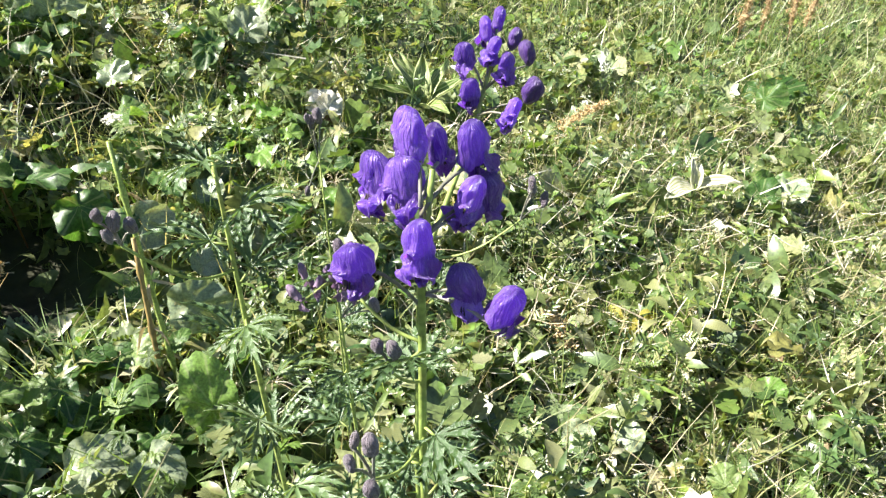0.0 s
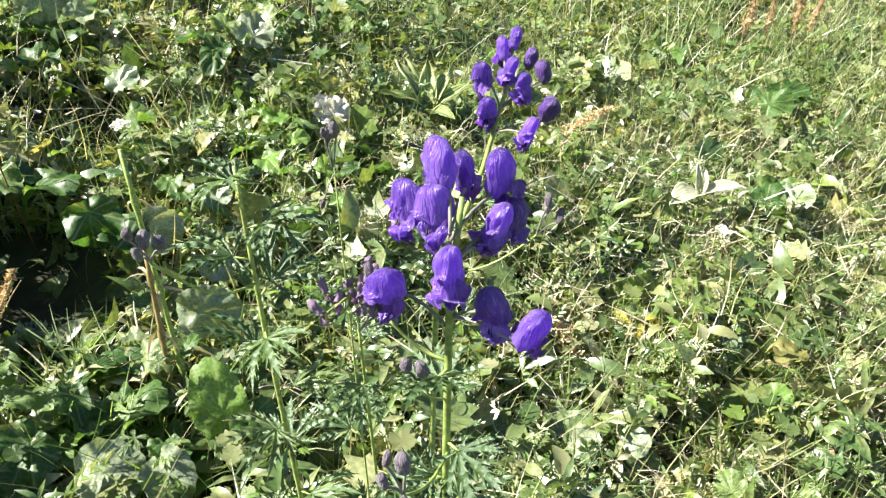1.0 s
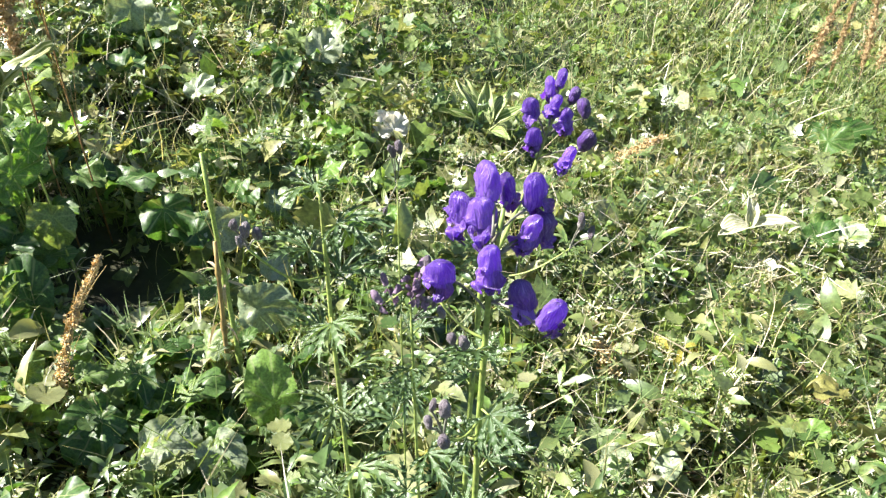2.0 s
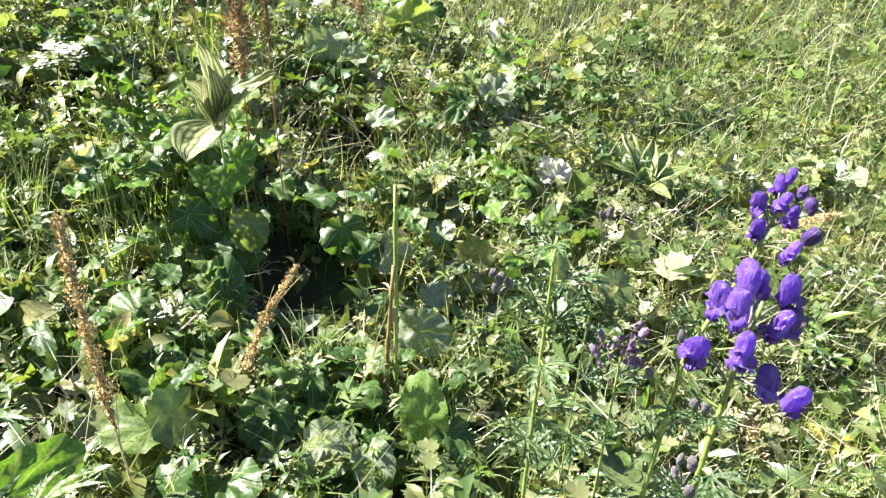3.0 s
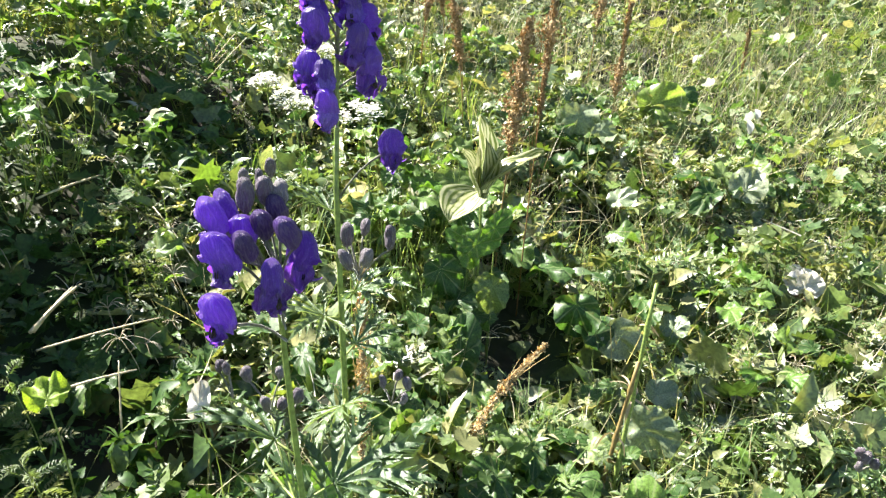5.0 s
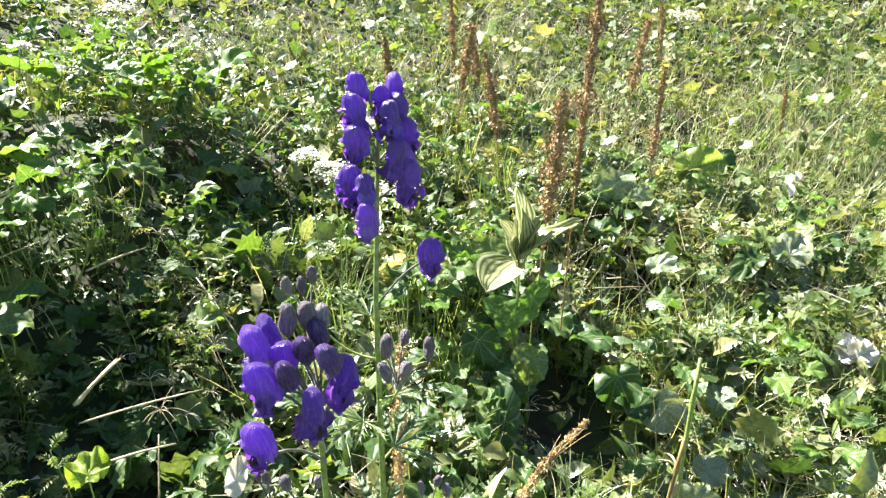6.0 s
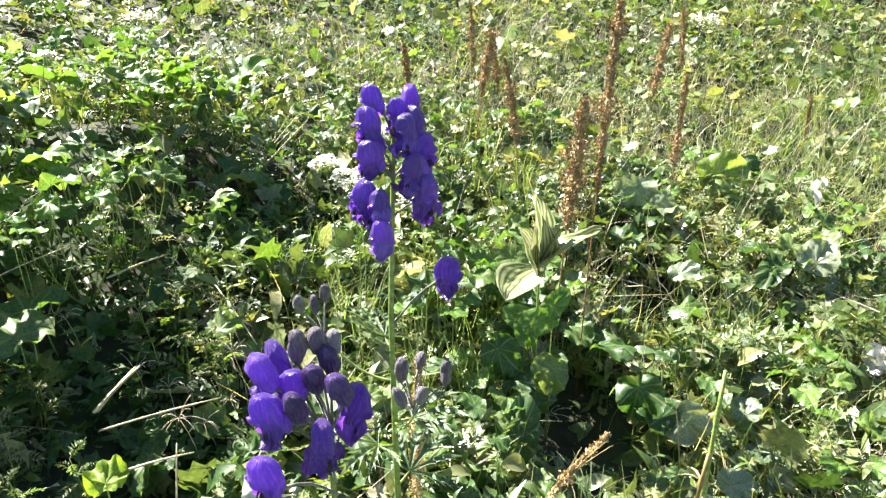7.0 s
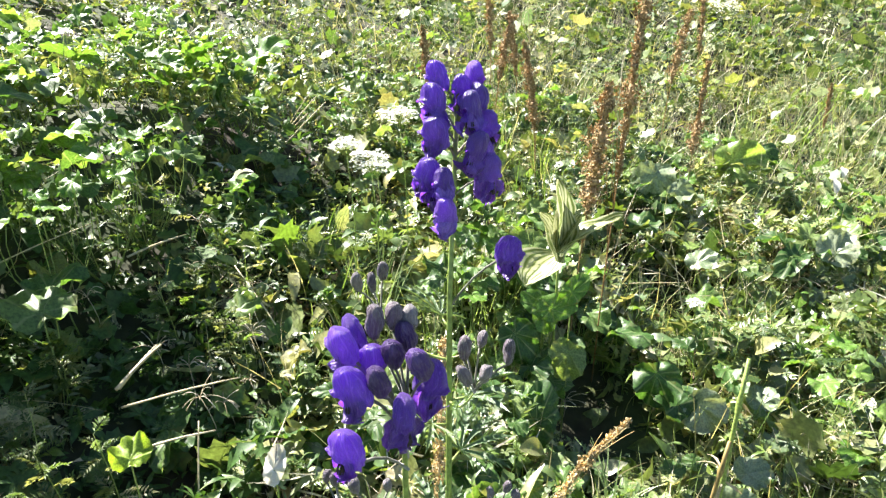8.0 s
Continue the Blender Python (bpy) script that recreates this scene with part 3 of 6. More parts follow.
M = turns(n, 0.22, rng) * (np.clip(0.10 + 0.8 * lushness(x, y), 0.12, 0.30) * np.clip(np.exp(rng.normal(0, 0.25, n)), 0.6, 1.3))[:, None, None]
ob = new("upright_herbs", joined("upright_herbs", SPRIGS, rng.integers(0, len(SPRIGS), n), M, np.c_[x, y, land(x, y)], herb_green))
tagged(ob, "upright leafy meadow herbs on thin stalks", "meadow plants", kind="stuff")
x, y = places(rng, -11, 12, -0.6, 18, 12, lambda x, y: far_zone(x, y) & (rng.uniform(0, 1, len(x)) < 4.5 / (y + 1.5)))
n = len(x)
M = turns(n, 0.22, rng) * (0.34 * np.exp(rng.normal(0, 0.3, n)))[:, None, None]
ob = new("distant_upright_herbs", joined("distant_upright_herbs", FAR_SPRIGS, rng.integers(0, len(FAR_SPRIGS), n), M, np.c_[x, y, land(x, y)], far_green))
tagged(ob, "upright leafy herbs up the slope", "meadow plants", kind="stuff")
x, y = places(rng, -4.2, 3.4, -0.25, 4.6, 1500, lambda x, y: near_zone(x, y) & (wave(x, y, 2.7, 9) + 0.5 * (x + 0.9) > rng.uniform(-1.1, 1.0, len(x))))
swards("meadow_grass", "thin green and straw-coloured grass blades", grass_green, rng, x, y, 0.25, 0.4, 0.55)
x, y = places(rng, -12, 14, 0.1, 20, 300, lambda x, y: far_zone(x, y) & (rng.uniform(0, 1, len(x)) < 7.0 / (y + 2.0)) & (wave(x, y, 0.9, 4) + 0.3 * x > rng.uniform(-2.2, 1.2, len(x))))
swards("distant_grass", "fine grass among the herbs up the slope", grass_green, rng, x, y, 0.3, 0.35, 0.5)
x, y = places(rng, -6.0, 0.5, 2.4, 8, 200, lambda x, y: (x < -1.5 + 0.12 * y) & (wave(x, y, 1.3, 12) > rng.uniform(-0.9, 0.5, len(x))))
swards("pale_grass", "tall pale grass stalks gone to seed", pale_grass, rng, x, y, 0.40, 0.3, 0.3, THIN)
x, y = places(rng, -3.6, 2.8, -0.25, 4.6, 320, near_zone)
carpet("leaf_litter", "withered brown leaves and stalks on the soil", [ovate(5, 0.24, 0.6, 0.5), lobed_round(5, 0.4, 0.5, 8), blade(4, 0.02, 0.3)], (3, 2, 4), litter_dry, rng, x, y, 0.055, 0.4, 0.9, 0.02, 0.6)
x, y = places(rng, -2.0, 2.8, 0.5, 4.0, 900, lambda x, y: near_zone(x, y) & (wave(x, y, 2.2, 6) + 0.6 * (x + 0.3) > rng.uniform(-0.8, 1.2, len(x))))
carpet("mown_hay", "bleached bits of hay lying in the herbs", [blade(4, 0.014, 0.2), blade(4, 0.010, 0.5)], (1, 1), hay_pale, rng, x, y, 0.14, 0.4, 1.4, 0.4, 1.15)


# ---- monkshood ----
def hood_mesh(name, material, rnd):
    """The helmet of a monkshood flower: a creased dome that draws in towards its rim, cut away in front; 1 high, its front towards y."""
    V, F, UV = [], [], []
    nu, nv = 48, 22
    ph, lean, side, wide = rnd.uniform(0, 6), rnd.uniform(-0.02, 0.24), rnd.uniform(-0.08, 0.08), rnd.uniform(0.92, 1.1)
    for j in range(nv):
        v = j / (nv - 1)
        for i in range(nu):
            t = 2 * math.pi * i / nu
            u = abs((i / nu + 0.5) % 1 - 0.5) * 2
            front = 0.5 + 0.5 * math.cos(t)
            low = 0.27 + 0.27 * front ** 1.6 + 0.03 * math.sin(3 * t + ph) + 0.022 * math.sin(8 * t + 2 * ph)
            if v < 0.55:
                a = (0.05 + 0.95 * v / 0.55) * math.pi / 2
                q, r, z = 0.0, math.sin(a) ** 0.82, 0.60 + 0.40 * math.cos(a)
            else:
                q = (v - 0.55) / 0.45
                r, z = 1.0 + (0.10 * front - 0.10) * q * q, 0.60 + (low - 0.60) * q
            x = 0.222 * wide * r * math.sin(t) * (1 - 0.10 * front)
            y = 0.30 * r * math.cos(t) + 0.09 * q * front ** 3 - 0.02
            bend = noise.noise(Vector((x * 4 + ph, y * 4, z * 3)))
            dent = 0.30 * bend + 0.14 * noise.noise(Vector((x * 11, y * 11 + ph, z * 6)))
            crease = 0.035 * noise.noise(Vector((u * 13 + 5 * bend, v * 2.4 + ph, ph))) * min(1, 3 * v)
            c = 1 + dent * 0.9 + crease
            V.append((x * c + side * (z - 0.4), y * c + lean * (z - 0.4), z + 0.05 * (y + 0.1) + 0.5 * crease * (1 - q)))
            UV.append((u + 0.10 * bend, v))
    for j in range(nv - 1):
        for i in range(nu):
            n = (i + 1) % nu
            F.append((j * nu + i, (j + 1) * nu + i, (j + 1) * nu + n, j * nu + n))
    F.append(tuple(range(nu)))
    return mesh_of(name, V, F, material, uv=UV)


def petal_mesh(name, w, l, cup, material, rnd, ruffle=0.04):
    """A rounded petal hanging along -z from its root, cupped towards y, its edge ruffled."""
    V, F, UV = [], [], []
    nu, nv = 11, 10
    ph = rnd.uniform(0, 20)
    for j in range(nv):
        v = j / (nv - 1)
        half = w * math.sin(math.pi * (0.14 + 0.76 * v)) ** 0.6
        for i in range(nu):
            u = i / (nu - 1) * 2 - 1
            fold = noise.noise(Vector((u * 1.8 + ph, v * 2.2, 0.4))) + 0.5 * noise.noise(Vector((u * 5, v * 3 + ph, 2.0)))
            V.append((half * u * (1 + 0.25 * ruffle * fold), cup * (u * u * 0.6 + 0.5 * math.sin(math.pi * v)) + ruffle * fold * (0.3 + v), -l * v * (1 - 0.22 * u * u) + 0.5 * ruffle * fold * v))
            UV.append((u * 0.5 + 0.5, v))
    for j in range(nv - 1):
        for i in range(nu - 1):
            a = j * nu + i
            F.append((a, a + 1, a + nu + 1, a + nu))
    return mesh_of(name, V, F, material, uv=UV)


def bud_mesh(name, material, rnd, fat=0.36):
    """A closed bud: an egg with a bent, blunt tip and creases from end to end; 1 long, upright."""
    V, F, UV = [], [], []
    nu, nv = 16, 15
    ph = rnd.uniform(0, 6)
    for j in range(nv):
        v = j / (nv - 1)
        w = 2 * (0.02 + 0.96 * v) - 1
        r = fat * (1 - abs(w) ** 2.3) ** 0.55 * (0.86 + 0.20 * v)
        for i in range(nu):
            t = 2 * math.pi * i / nu
            k = 1 + 0.07 * math.cos(3 * t + ph + v) - 0.10 * max(0, math.cos(t + ph)) ** 12 + rnd.uniform(-0.02, 0.02)
            k -= 0.13 * math.exp(-((v - 0.42 - 0.25 * math.cos(t - ph)) / 0.07) ** 2) - 0.22 * noise.noise(Vector((math.cos(t) * 1.3 + ph, math.sin(t) * 1.3, v * 2.6)))
            V.append((r * k * math.cos(t) * 0.9, r * k * math.sin(t) + 0.10 * v * v, v))
            UV.append((i / nu * 2 if i <= nu / 2 else 2 - i / nu * 2, v))
    for j in range(nv - 1):
        for i in range(nu):
            n = (i + 1) % nu
            F.append((j * nu + i, j * nu + n, (j + 1) * nu + n, (j + 1) * nu + i))
    F += [tuple(range(nu - 1, -1, -1)), tuple((nv - 1) * nu + i for i in range(nu))]
    return mesh_of(name, V, F, material, uv=UV)


def stamen_mesh(name, rnd):
    V, F = [], []
    for i in range(22):
        t, r = rnd.uniform(0, 6.28), rnd.uniform(0.02, 0.10)
        b = Vector((r * math.cos(t), r * math.sin(t), 0))
        v, f = tube([b, b * 1.3 + Vector((0, 0, -rnd.uniform(0.10, 0.2)))], [0.008, 0.018], 4)
        F += [tuple(k + len(V) for k in g) for g in f]
        V += v
    return mesh_of(name, V, F, stamen_dark)


rn = random.Random(11)
HOODS = [hood_mesh("flower", petal_violet, rn) for _ in range(7)]
SIDES = [petal_mesh("side_petal", 0.26, 0.50, -0.06, petal_violet, rn, 0.20) for _ in range(5)]
INNER = [petal_mesh("side_petal", 0.26, 0.50, -0.03, petal_pale, rn, 0.22) for _ in range(4)]
LOWERS = [petal_mesh("lower_petal", 0.12, 0.36, 0.05, petal_violet, rn, 0.18) for _ in range(3)]
STAMENS = stamen_mesh("stamen_tuft", rn)
WILTED = [petal_mesh("wilted_petal", 0.16, 0.5, 0.2, petal_wilted, rn, 0.1) for _ in range(2)]
WILTED_HOODS = [hood_mesh("wilted_flower", m, rn) for m in (petal_wilted, petal_wilted, petal_wilted, petal_violet)]
BUDS_GREY = [bud_mesh("bud", bud_grey, rn, f) for f in (0.25, 0.28, 0.31)]
BUDS_VIOLET = [bud_mesh("bud", bud_violet, rn, f) for f in (0.31, 0.345)]


def monk_leaf(seed):
    """A monkshood leaf, about 1 long along y: five wedge-shaped lobes, each cut into forward-pointing teeth and folded along its rib."""
    r = random.Random(seed)
    V, F = [], []
    teeth = ((0.0, 0.022, 0), (0.30, 0.038, 0), (0.38, 0.052, 0), (0.40, 0.17, 0.26), (0.45, 0.058, 0), (0.55, 0.056, 0), (0.57, 0.14, 0.21), (0.62, 0.052, 0), (0.71, 0.046, 0), (0.73, 0.10, 0.15), (0.78, 0.040, 0), (1.0, 0.0, 0))
    for ang, far in ((-100, 0.55), (-62, 0.80), (-30, 0.94), (0, 1.0), (30, 0.94), (62, 0.80), (100, 0.55)):
        a = radians(ang + r.uniform(-7, 7))
        L = far * r.uniform(0.9, 1.08)
        d, q = Vector((math.sin(a), math.cos(a), 0)), Vector((math.cos(a), -math.sin(a), 0))
        lift, i0 = r.uniform(-0.06, 0.10), len(V)
        sag = r.uniform(0.15, 0.42)
        for s, h, fore in teeth:
            for k in (-1, 0, 1):
                h2 = h * r.uniform(0.85, 1.15)
                p = d * (L * (s + (fore if k else 0))) + q * (k * h2 * L)
                rr = p.length
                V.append((p.x, p.y, 0.10 * math.sin(2.2 * rr) + lift * s - sag * rr * rr + 0.9 * h2 * abs(k) * (0.5 if fore else 1)))
        for n in range(len(teeth) - 1):
            b = i0 + 3 * n
            F += [(b, b + 1, b + 4, b + 3), (b + 1, b + 2, b + 5, b + 4)]
    return mesh_of("leaf", V, F, monk_green)


MONK_LEAVES = [monk_leaf(20 + k) for k in range(5)]


def flower(plant, base, at, yaw, size, stem_at, tilt=0.0, pale=False):
    """A hooded flower on its stalk; at is its middle, yaw the heading of its opening in degrees."""
    at = Vector(at) - base
    m = pose(at.x, at.y, at.z, tilt + rn.uniform(-8, 16), rn.uniform(-18, 18), yaw + rn.uniform(-15, 15)) @ Matrix.Translation((0, 0, -0.45 * size)) @ Matrix.Scale(1.06 * size, 4)
    hood = part("flower", rn.choice(HOODS), plant, m, "violet hooded flower")
    for sg in (-1, 1):
        part("side_petal", rn.choice(INNER if pale else SIDES), hood, pose(0.135 * sg, 0.05, 0.52, rn.uniform(2, 24), rn.uniform(-8, 8) * sg, -58 * sg + rn.uniform(-16, 16)))
        part("lower_petal", rn.choice(LOWERS), hood, pose(0.06 * sg, -0.02, 0.24, rn.uniform(-12, 22), rn.uniform(-4, 14) * sg, -25 * sg + rn.uniform(-20, 20)))
    part("stamen_tuft", STAMENS, hood, pose(0, 0.05, 0.30))
    foot = m @ Vector((0, -0.26, 0.34))
    join = Vector(stem_at) - base
    v, f = tube(arc(join, foot, 0.10 * (foot - join).length, 5), [0.0011, 0.001, 0.001, 0.001, 0.0012], 5)
    part("flower_stalk", mesh_of("flower_stalk", v, f, stalk_grey), plant)


def bud(plant, base, at, size, stem_at, violet=False, lean=(0, 0, 1)):
    at = Vector(at) - base
    me = rn.choice(BUDS_VIOLET if violet else BUDS_GREY)
    d = (Vector(lean) + Vector((rn.uniform(-0.25, 0.25), rn.uniform(-0.25, 0.25), 0))).normalized()
    m = aim(at - d * size * 0.5, d, rn.uniform(0, 6), size) @ Matrix.Rotation(math.pi / 2, 4, "X").inverted()
    part("bud", me, plant, m, "dull violet closed bud" if violet else "grey-purple downy bud")
    v, f = tube(arc(Vector(stem_at) - base, at - d * size * 0.48, 0.004, 5), 0.0009, 5)
    part("flower_stalk", mesh_of("flower_stalk", v, f, stalk_grey), plant)


def bud_cluster(plant, base, buds, join):
    """Buds on short stalks at the end of one longer, bowed stalk."""
    top = sum((Vector(at) for at, s in buds), Vector()) / len(buds) - Vector((0, 0, 1.5 * buds[0][1]))
    top = top.lerp(Vector(join), 0.12)
    d = top - Vector(join)
    v, f = tube(arc(Vector(join) - base, top - base, -0.14 * d.length, 9), [0.0013 - 0.00006 * k for k in range(9)], 6)
    part("flower_stalk", mesh_of("flower_stalk", v, f, stem_green), plant)
    for at, s in buds:
        bud(plant, base, at, s, top)


def leafy(plant, base, stem, zs, size, seed, start=0.0):
    """Cut leaves up a stem, a turn of 137 degrees between them."""
    r = random.Random(seed)
    a = start
    for z in zs:
        p = stem_point(stem, z) - base
        a += math.radians(137 + r.uniform(-20, 20))
        d = Vector((math.cos(a), math.sin(a), r.uniform(0.1, 0.5)))
        s = size * r.uniform(0.8, 1.2) * (1.45 - 0.7 * (z - zs[0]) / (zs[-1] - zs[0]))
        root = p + d.normalized() * 0.3 * s
        v, f = tube([p, root], [0.0012, 0.001], 5)
        part("leaf_stalk", mesh_of("leaf_stalk", v, f, stem_green), plant)
        part("leaf", r.choice(MONK_LEAVES), plant, aim(root, d, r.uniform(-0.5, 0.5), s))


def stem_point(stem, z):
    for a, b in zip(stem, stem[1:]):
        if min(a[2], b[2]) <= z <= max(a[2], b[2]):
            return Vector(a).lerp(Vector(b), (z - a[2]) / (b[2] - a[2]))
    return Vector(stem[-1])


def monkshood(label, stem, thick, leaves, leaf_size, seed):
    """stem: places from the soil up. Returns the plant and its base."""
    x, y = stem[0]
    pts = [(x, y, ground_z(x, y) - 0.02), *stem[1:]]
    base = Vector(pts[0])
    plant = thing("monkshood", *base, label, "flower", "monkshood plants")
    fine = []
    for a, b in zip(pts, pts[1:]):
        fine += arc(Vector(a) - base, Vector(b) - base, 0, 5)[:-1]
    fine.append(Vector(pts[-1]) - base)
    n = len(fine)
    v, f = tube(fine, [thick * (1.25 - 0.75 * i / (n - 1)) for i in range(n)], 9)
    part("stem", mesh_of("stem", v, f, stem_green), plant, label="green ribbed stem")
    leafy(plant, base, pts, leaves, leaf_size, seed, seed)
    return plant, base


def front_monkshood():
    stem = [(-0.012, 0.30), (-0.014, 0.292, 0.6), (-0.014, 0.287, 1.10), (-0.012, 0.286, 1.235), (-0.006, 0.297, 1.285)]
    p, b = monkshood("tall monkshood with violet hooded flowers in full bloom", stem, 0.0030, [0.55, 0.66, 0.77, 0.86, 0.93, 0.985, 1.03, 1.07, 1.11, 1.145, 1.175, 1.205], 0.042, 3)
    ax = lambda z: (-0.012, 0.288, z)
    for at, yaw, s, z, t in (((-0.018, 0.315, 1.288), 60, 0.031, 1.27, 10), ((-0.003, 0.332, 1.276), -10, 0.026, 1.27, 0), ((-0.034, 0.306, 1.270), 80, 0.030, 1.255, 6),
                             ((-0.020, 0.300, 1.270), 110, 0.031, 1.255, 0), ((-0.013, 0.273, 1.252), 170, 0.030, 1.235, 0), ((0.015, 0.319, 1.281), -30, 0.031, 1.265, 0),
                             ((0.011, 0.302, 1.261), 150, 0.029, 1.25, 0), ((0.023, 0.316, 1.256), -60, 0.027, 1.25, 0), ((0.010, 0.273, 1.227), 140, 0.030, 1.215, 8),
                             ((0.029, 0.264, 1.224), -40, 0.032, 1.215, -4), ((-0.045, 0.281, 1.237), 120, 0.032, 1.205, 4)):
        flower(p, b, at, yaw, s, ax(z), t, pale=yaw in (150, 140))
    bud_cluster(p, b, [((-0.035, 0.212, 1.189), 0.014), ((-0.034, 0.198, 1.176), 0.014), ((-0.043, 0.217, 1.186), 0.011), ((-0.045, 0.21, 1.178), 0.010)], ax(1.10))
    bud_cluster(p, b, [((-0.036, 0.272, 1.193), 0.012), ((-0.027, 0.271, 1.191), 0.013)], ax(1.15))
    bud_cluster(p, b, [((-0.055, 0.30, 1.235), 0.013), ((-0.050, 0.295, 1.226), 0.012)], ax(1.18))


def rear_monkshood():
    stem = [(-0.03, 0.50), (-0.03, 0.50, 0.8), (-0.022, 0.515, 1.05), (0.02, 0.555, 1.15), (0.046, 0.590, 1.235)]
    p, b = monkshood("monkshood with a dense head of violet flowers", stem, 0.0034, [0.6, 0.72, 0.82, 0.90, 0.97, 1.03, 1.08, 1.12], 0.05, 5)
    ax = lambda z: stem_point([(0, 0, 0), *stem[1:]], z)
    for at, yaw, s, z in (((0.018, 0.58, 1.224), 100, 0.028, 1.2), ((0.037, 0.605, 1.240), 20, 0.026, 1.21), ((0.040, 0.572, 1.235), 170, 0.025, 1.21), ((0.048, 0.617, 1.246), 0, 0.022, 1.22),
                          ((0.053, 0.568, 1.222), 170, 0.027, 1.2), ((0.055, 0.534, 1.196), 170, 0.027, 1.18), ((0.023, 0.568, 1.198), 120, 0.028, 1.18)):
        flower(p, b, at, yaw, s, ax(z), pale=yaw == 170)
    for at, s, z in (((0.062, 0.601, 1.236), 0.020, 1.21), ((0.073, 0.587, 1.229), 0.022, 1.2), ((0.074, 0.556, 1.209), 0.027, 1.18)):
        bud(p, b, at, s, ax(z), True)
    bud_cluster(p, b, [((0.077, 0.52, 1.133), 0.016), ((0.087, 0.515, 1.127), 0.015), ((0.076, 0.515, 1.143), 0.013)], ax(1.06))


def budding_monkshood():
    stem = [(-0.575, 0.02), (-0.585, 0.0, 0.7), (-0.585, -0.015, 1.21), (-0.585, -0.02, 1.38), (-0.58, -0.025, 1.46)]
    p, b = monkshood("monkshood with opening violet flowers and round buds", stem, 0.0031, [0.6, 0.75, 0.87, 0.97, 1.06, 1.13, 1.19, 1.24, 1.29], 0.098, 8)
    ax = lambda z: (-0.582, -0.02, z)
    for at, yaw, s, z in (((-0.606, -0.048, 1.492), 110, 0.031, 1.43), ((-0.615, -0.030, 1.486), 60, 0.030, 1.43), ((-0.582, -0.061, 1.479), 150, 0.032, 1.42),
                          ((-0.574, -0.008, 1.458), -80, 0.036, 1.42), ((-0.561, -0.043, 1.460), -120, 0.033, 1.41), ((-0.579, -0.071, 1.444), 130, 0.031, 1.40), ((-0.597, -0.035, 1.478), 160, 0.03, 1.42)):
        flower(p, b, at, yaw, s, ax(z))
    for at, s, z in (((-0.572, -0.051, 1.488), 0.022, 1.44), ((-0.585, -0.027, 1.489), 0.023, 1.45), ((-0.590, -0.011, 1.492), 0.021, 1.45), ((-0.567, -0.023, 1.488), 0.024, 1.45)):
        bud(p, b, at, s, ax(z), True)
    for at, s, z in (((-0.605, -0.022, 1.501), 0.024, 1.45), ((-0.601, -0.012, 1.503), 0.020, 1.45), ((-0.594, -0.004, 1.500), 0.018, 1.45)):
        bud(p, b, at, s, ax(z))
    bud_cluster(p, b, [((-0.647, 0.004, 1.293), 0.017), ((-0.638, 0.014, 1.291), 0.016), ((-0.632, 0.027, 1.294), 0.017)], ax(1.20))
    bud_cluster(p, b, [((-0.679, 0.013, 1.301), 0.018), ((-0.662, 0.034, 1.299), 0.016)], ax(1.22))
    bud_cluster(p, b, [((-0.70, 0.001, 1.307), 0.015), ((-0.69, 0.001, 1.309), 0.014)], ax(1.24))


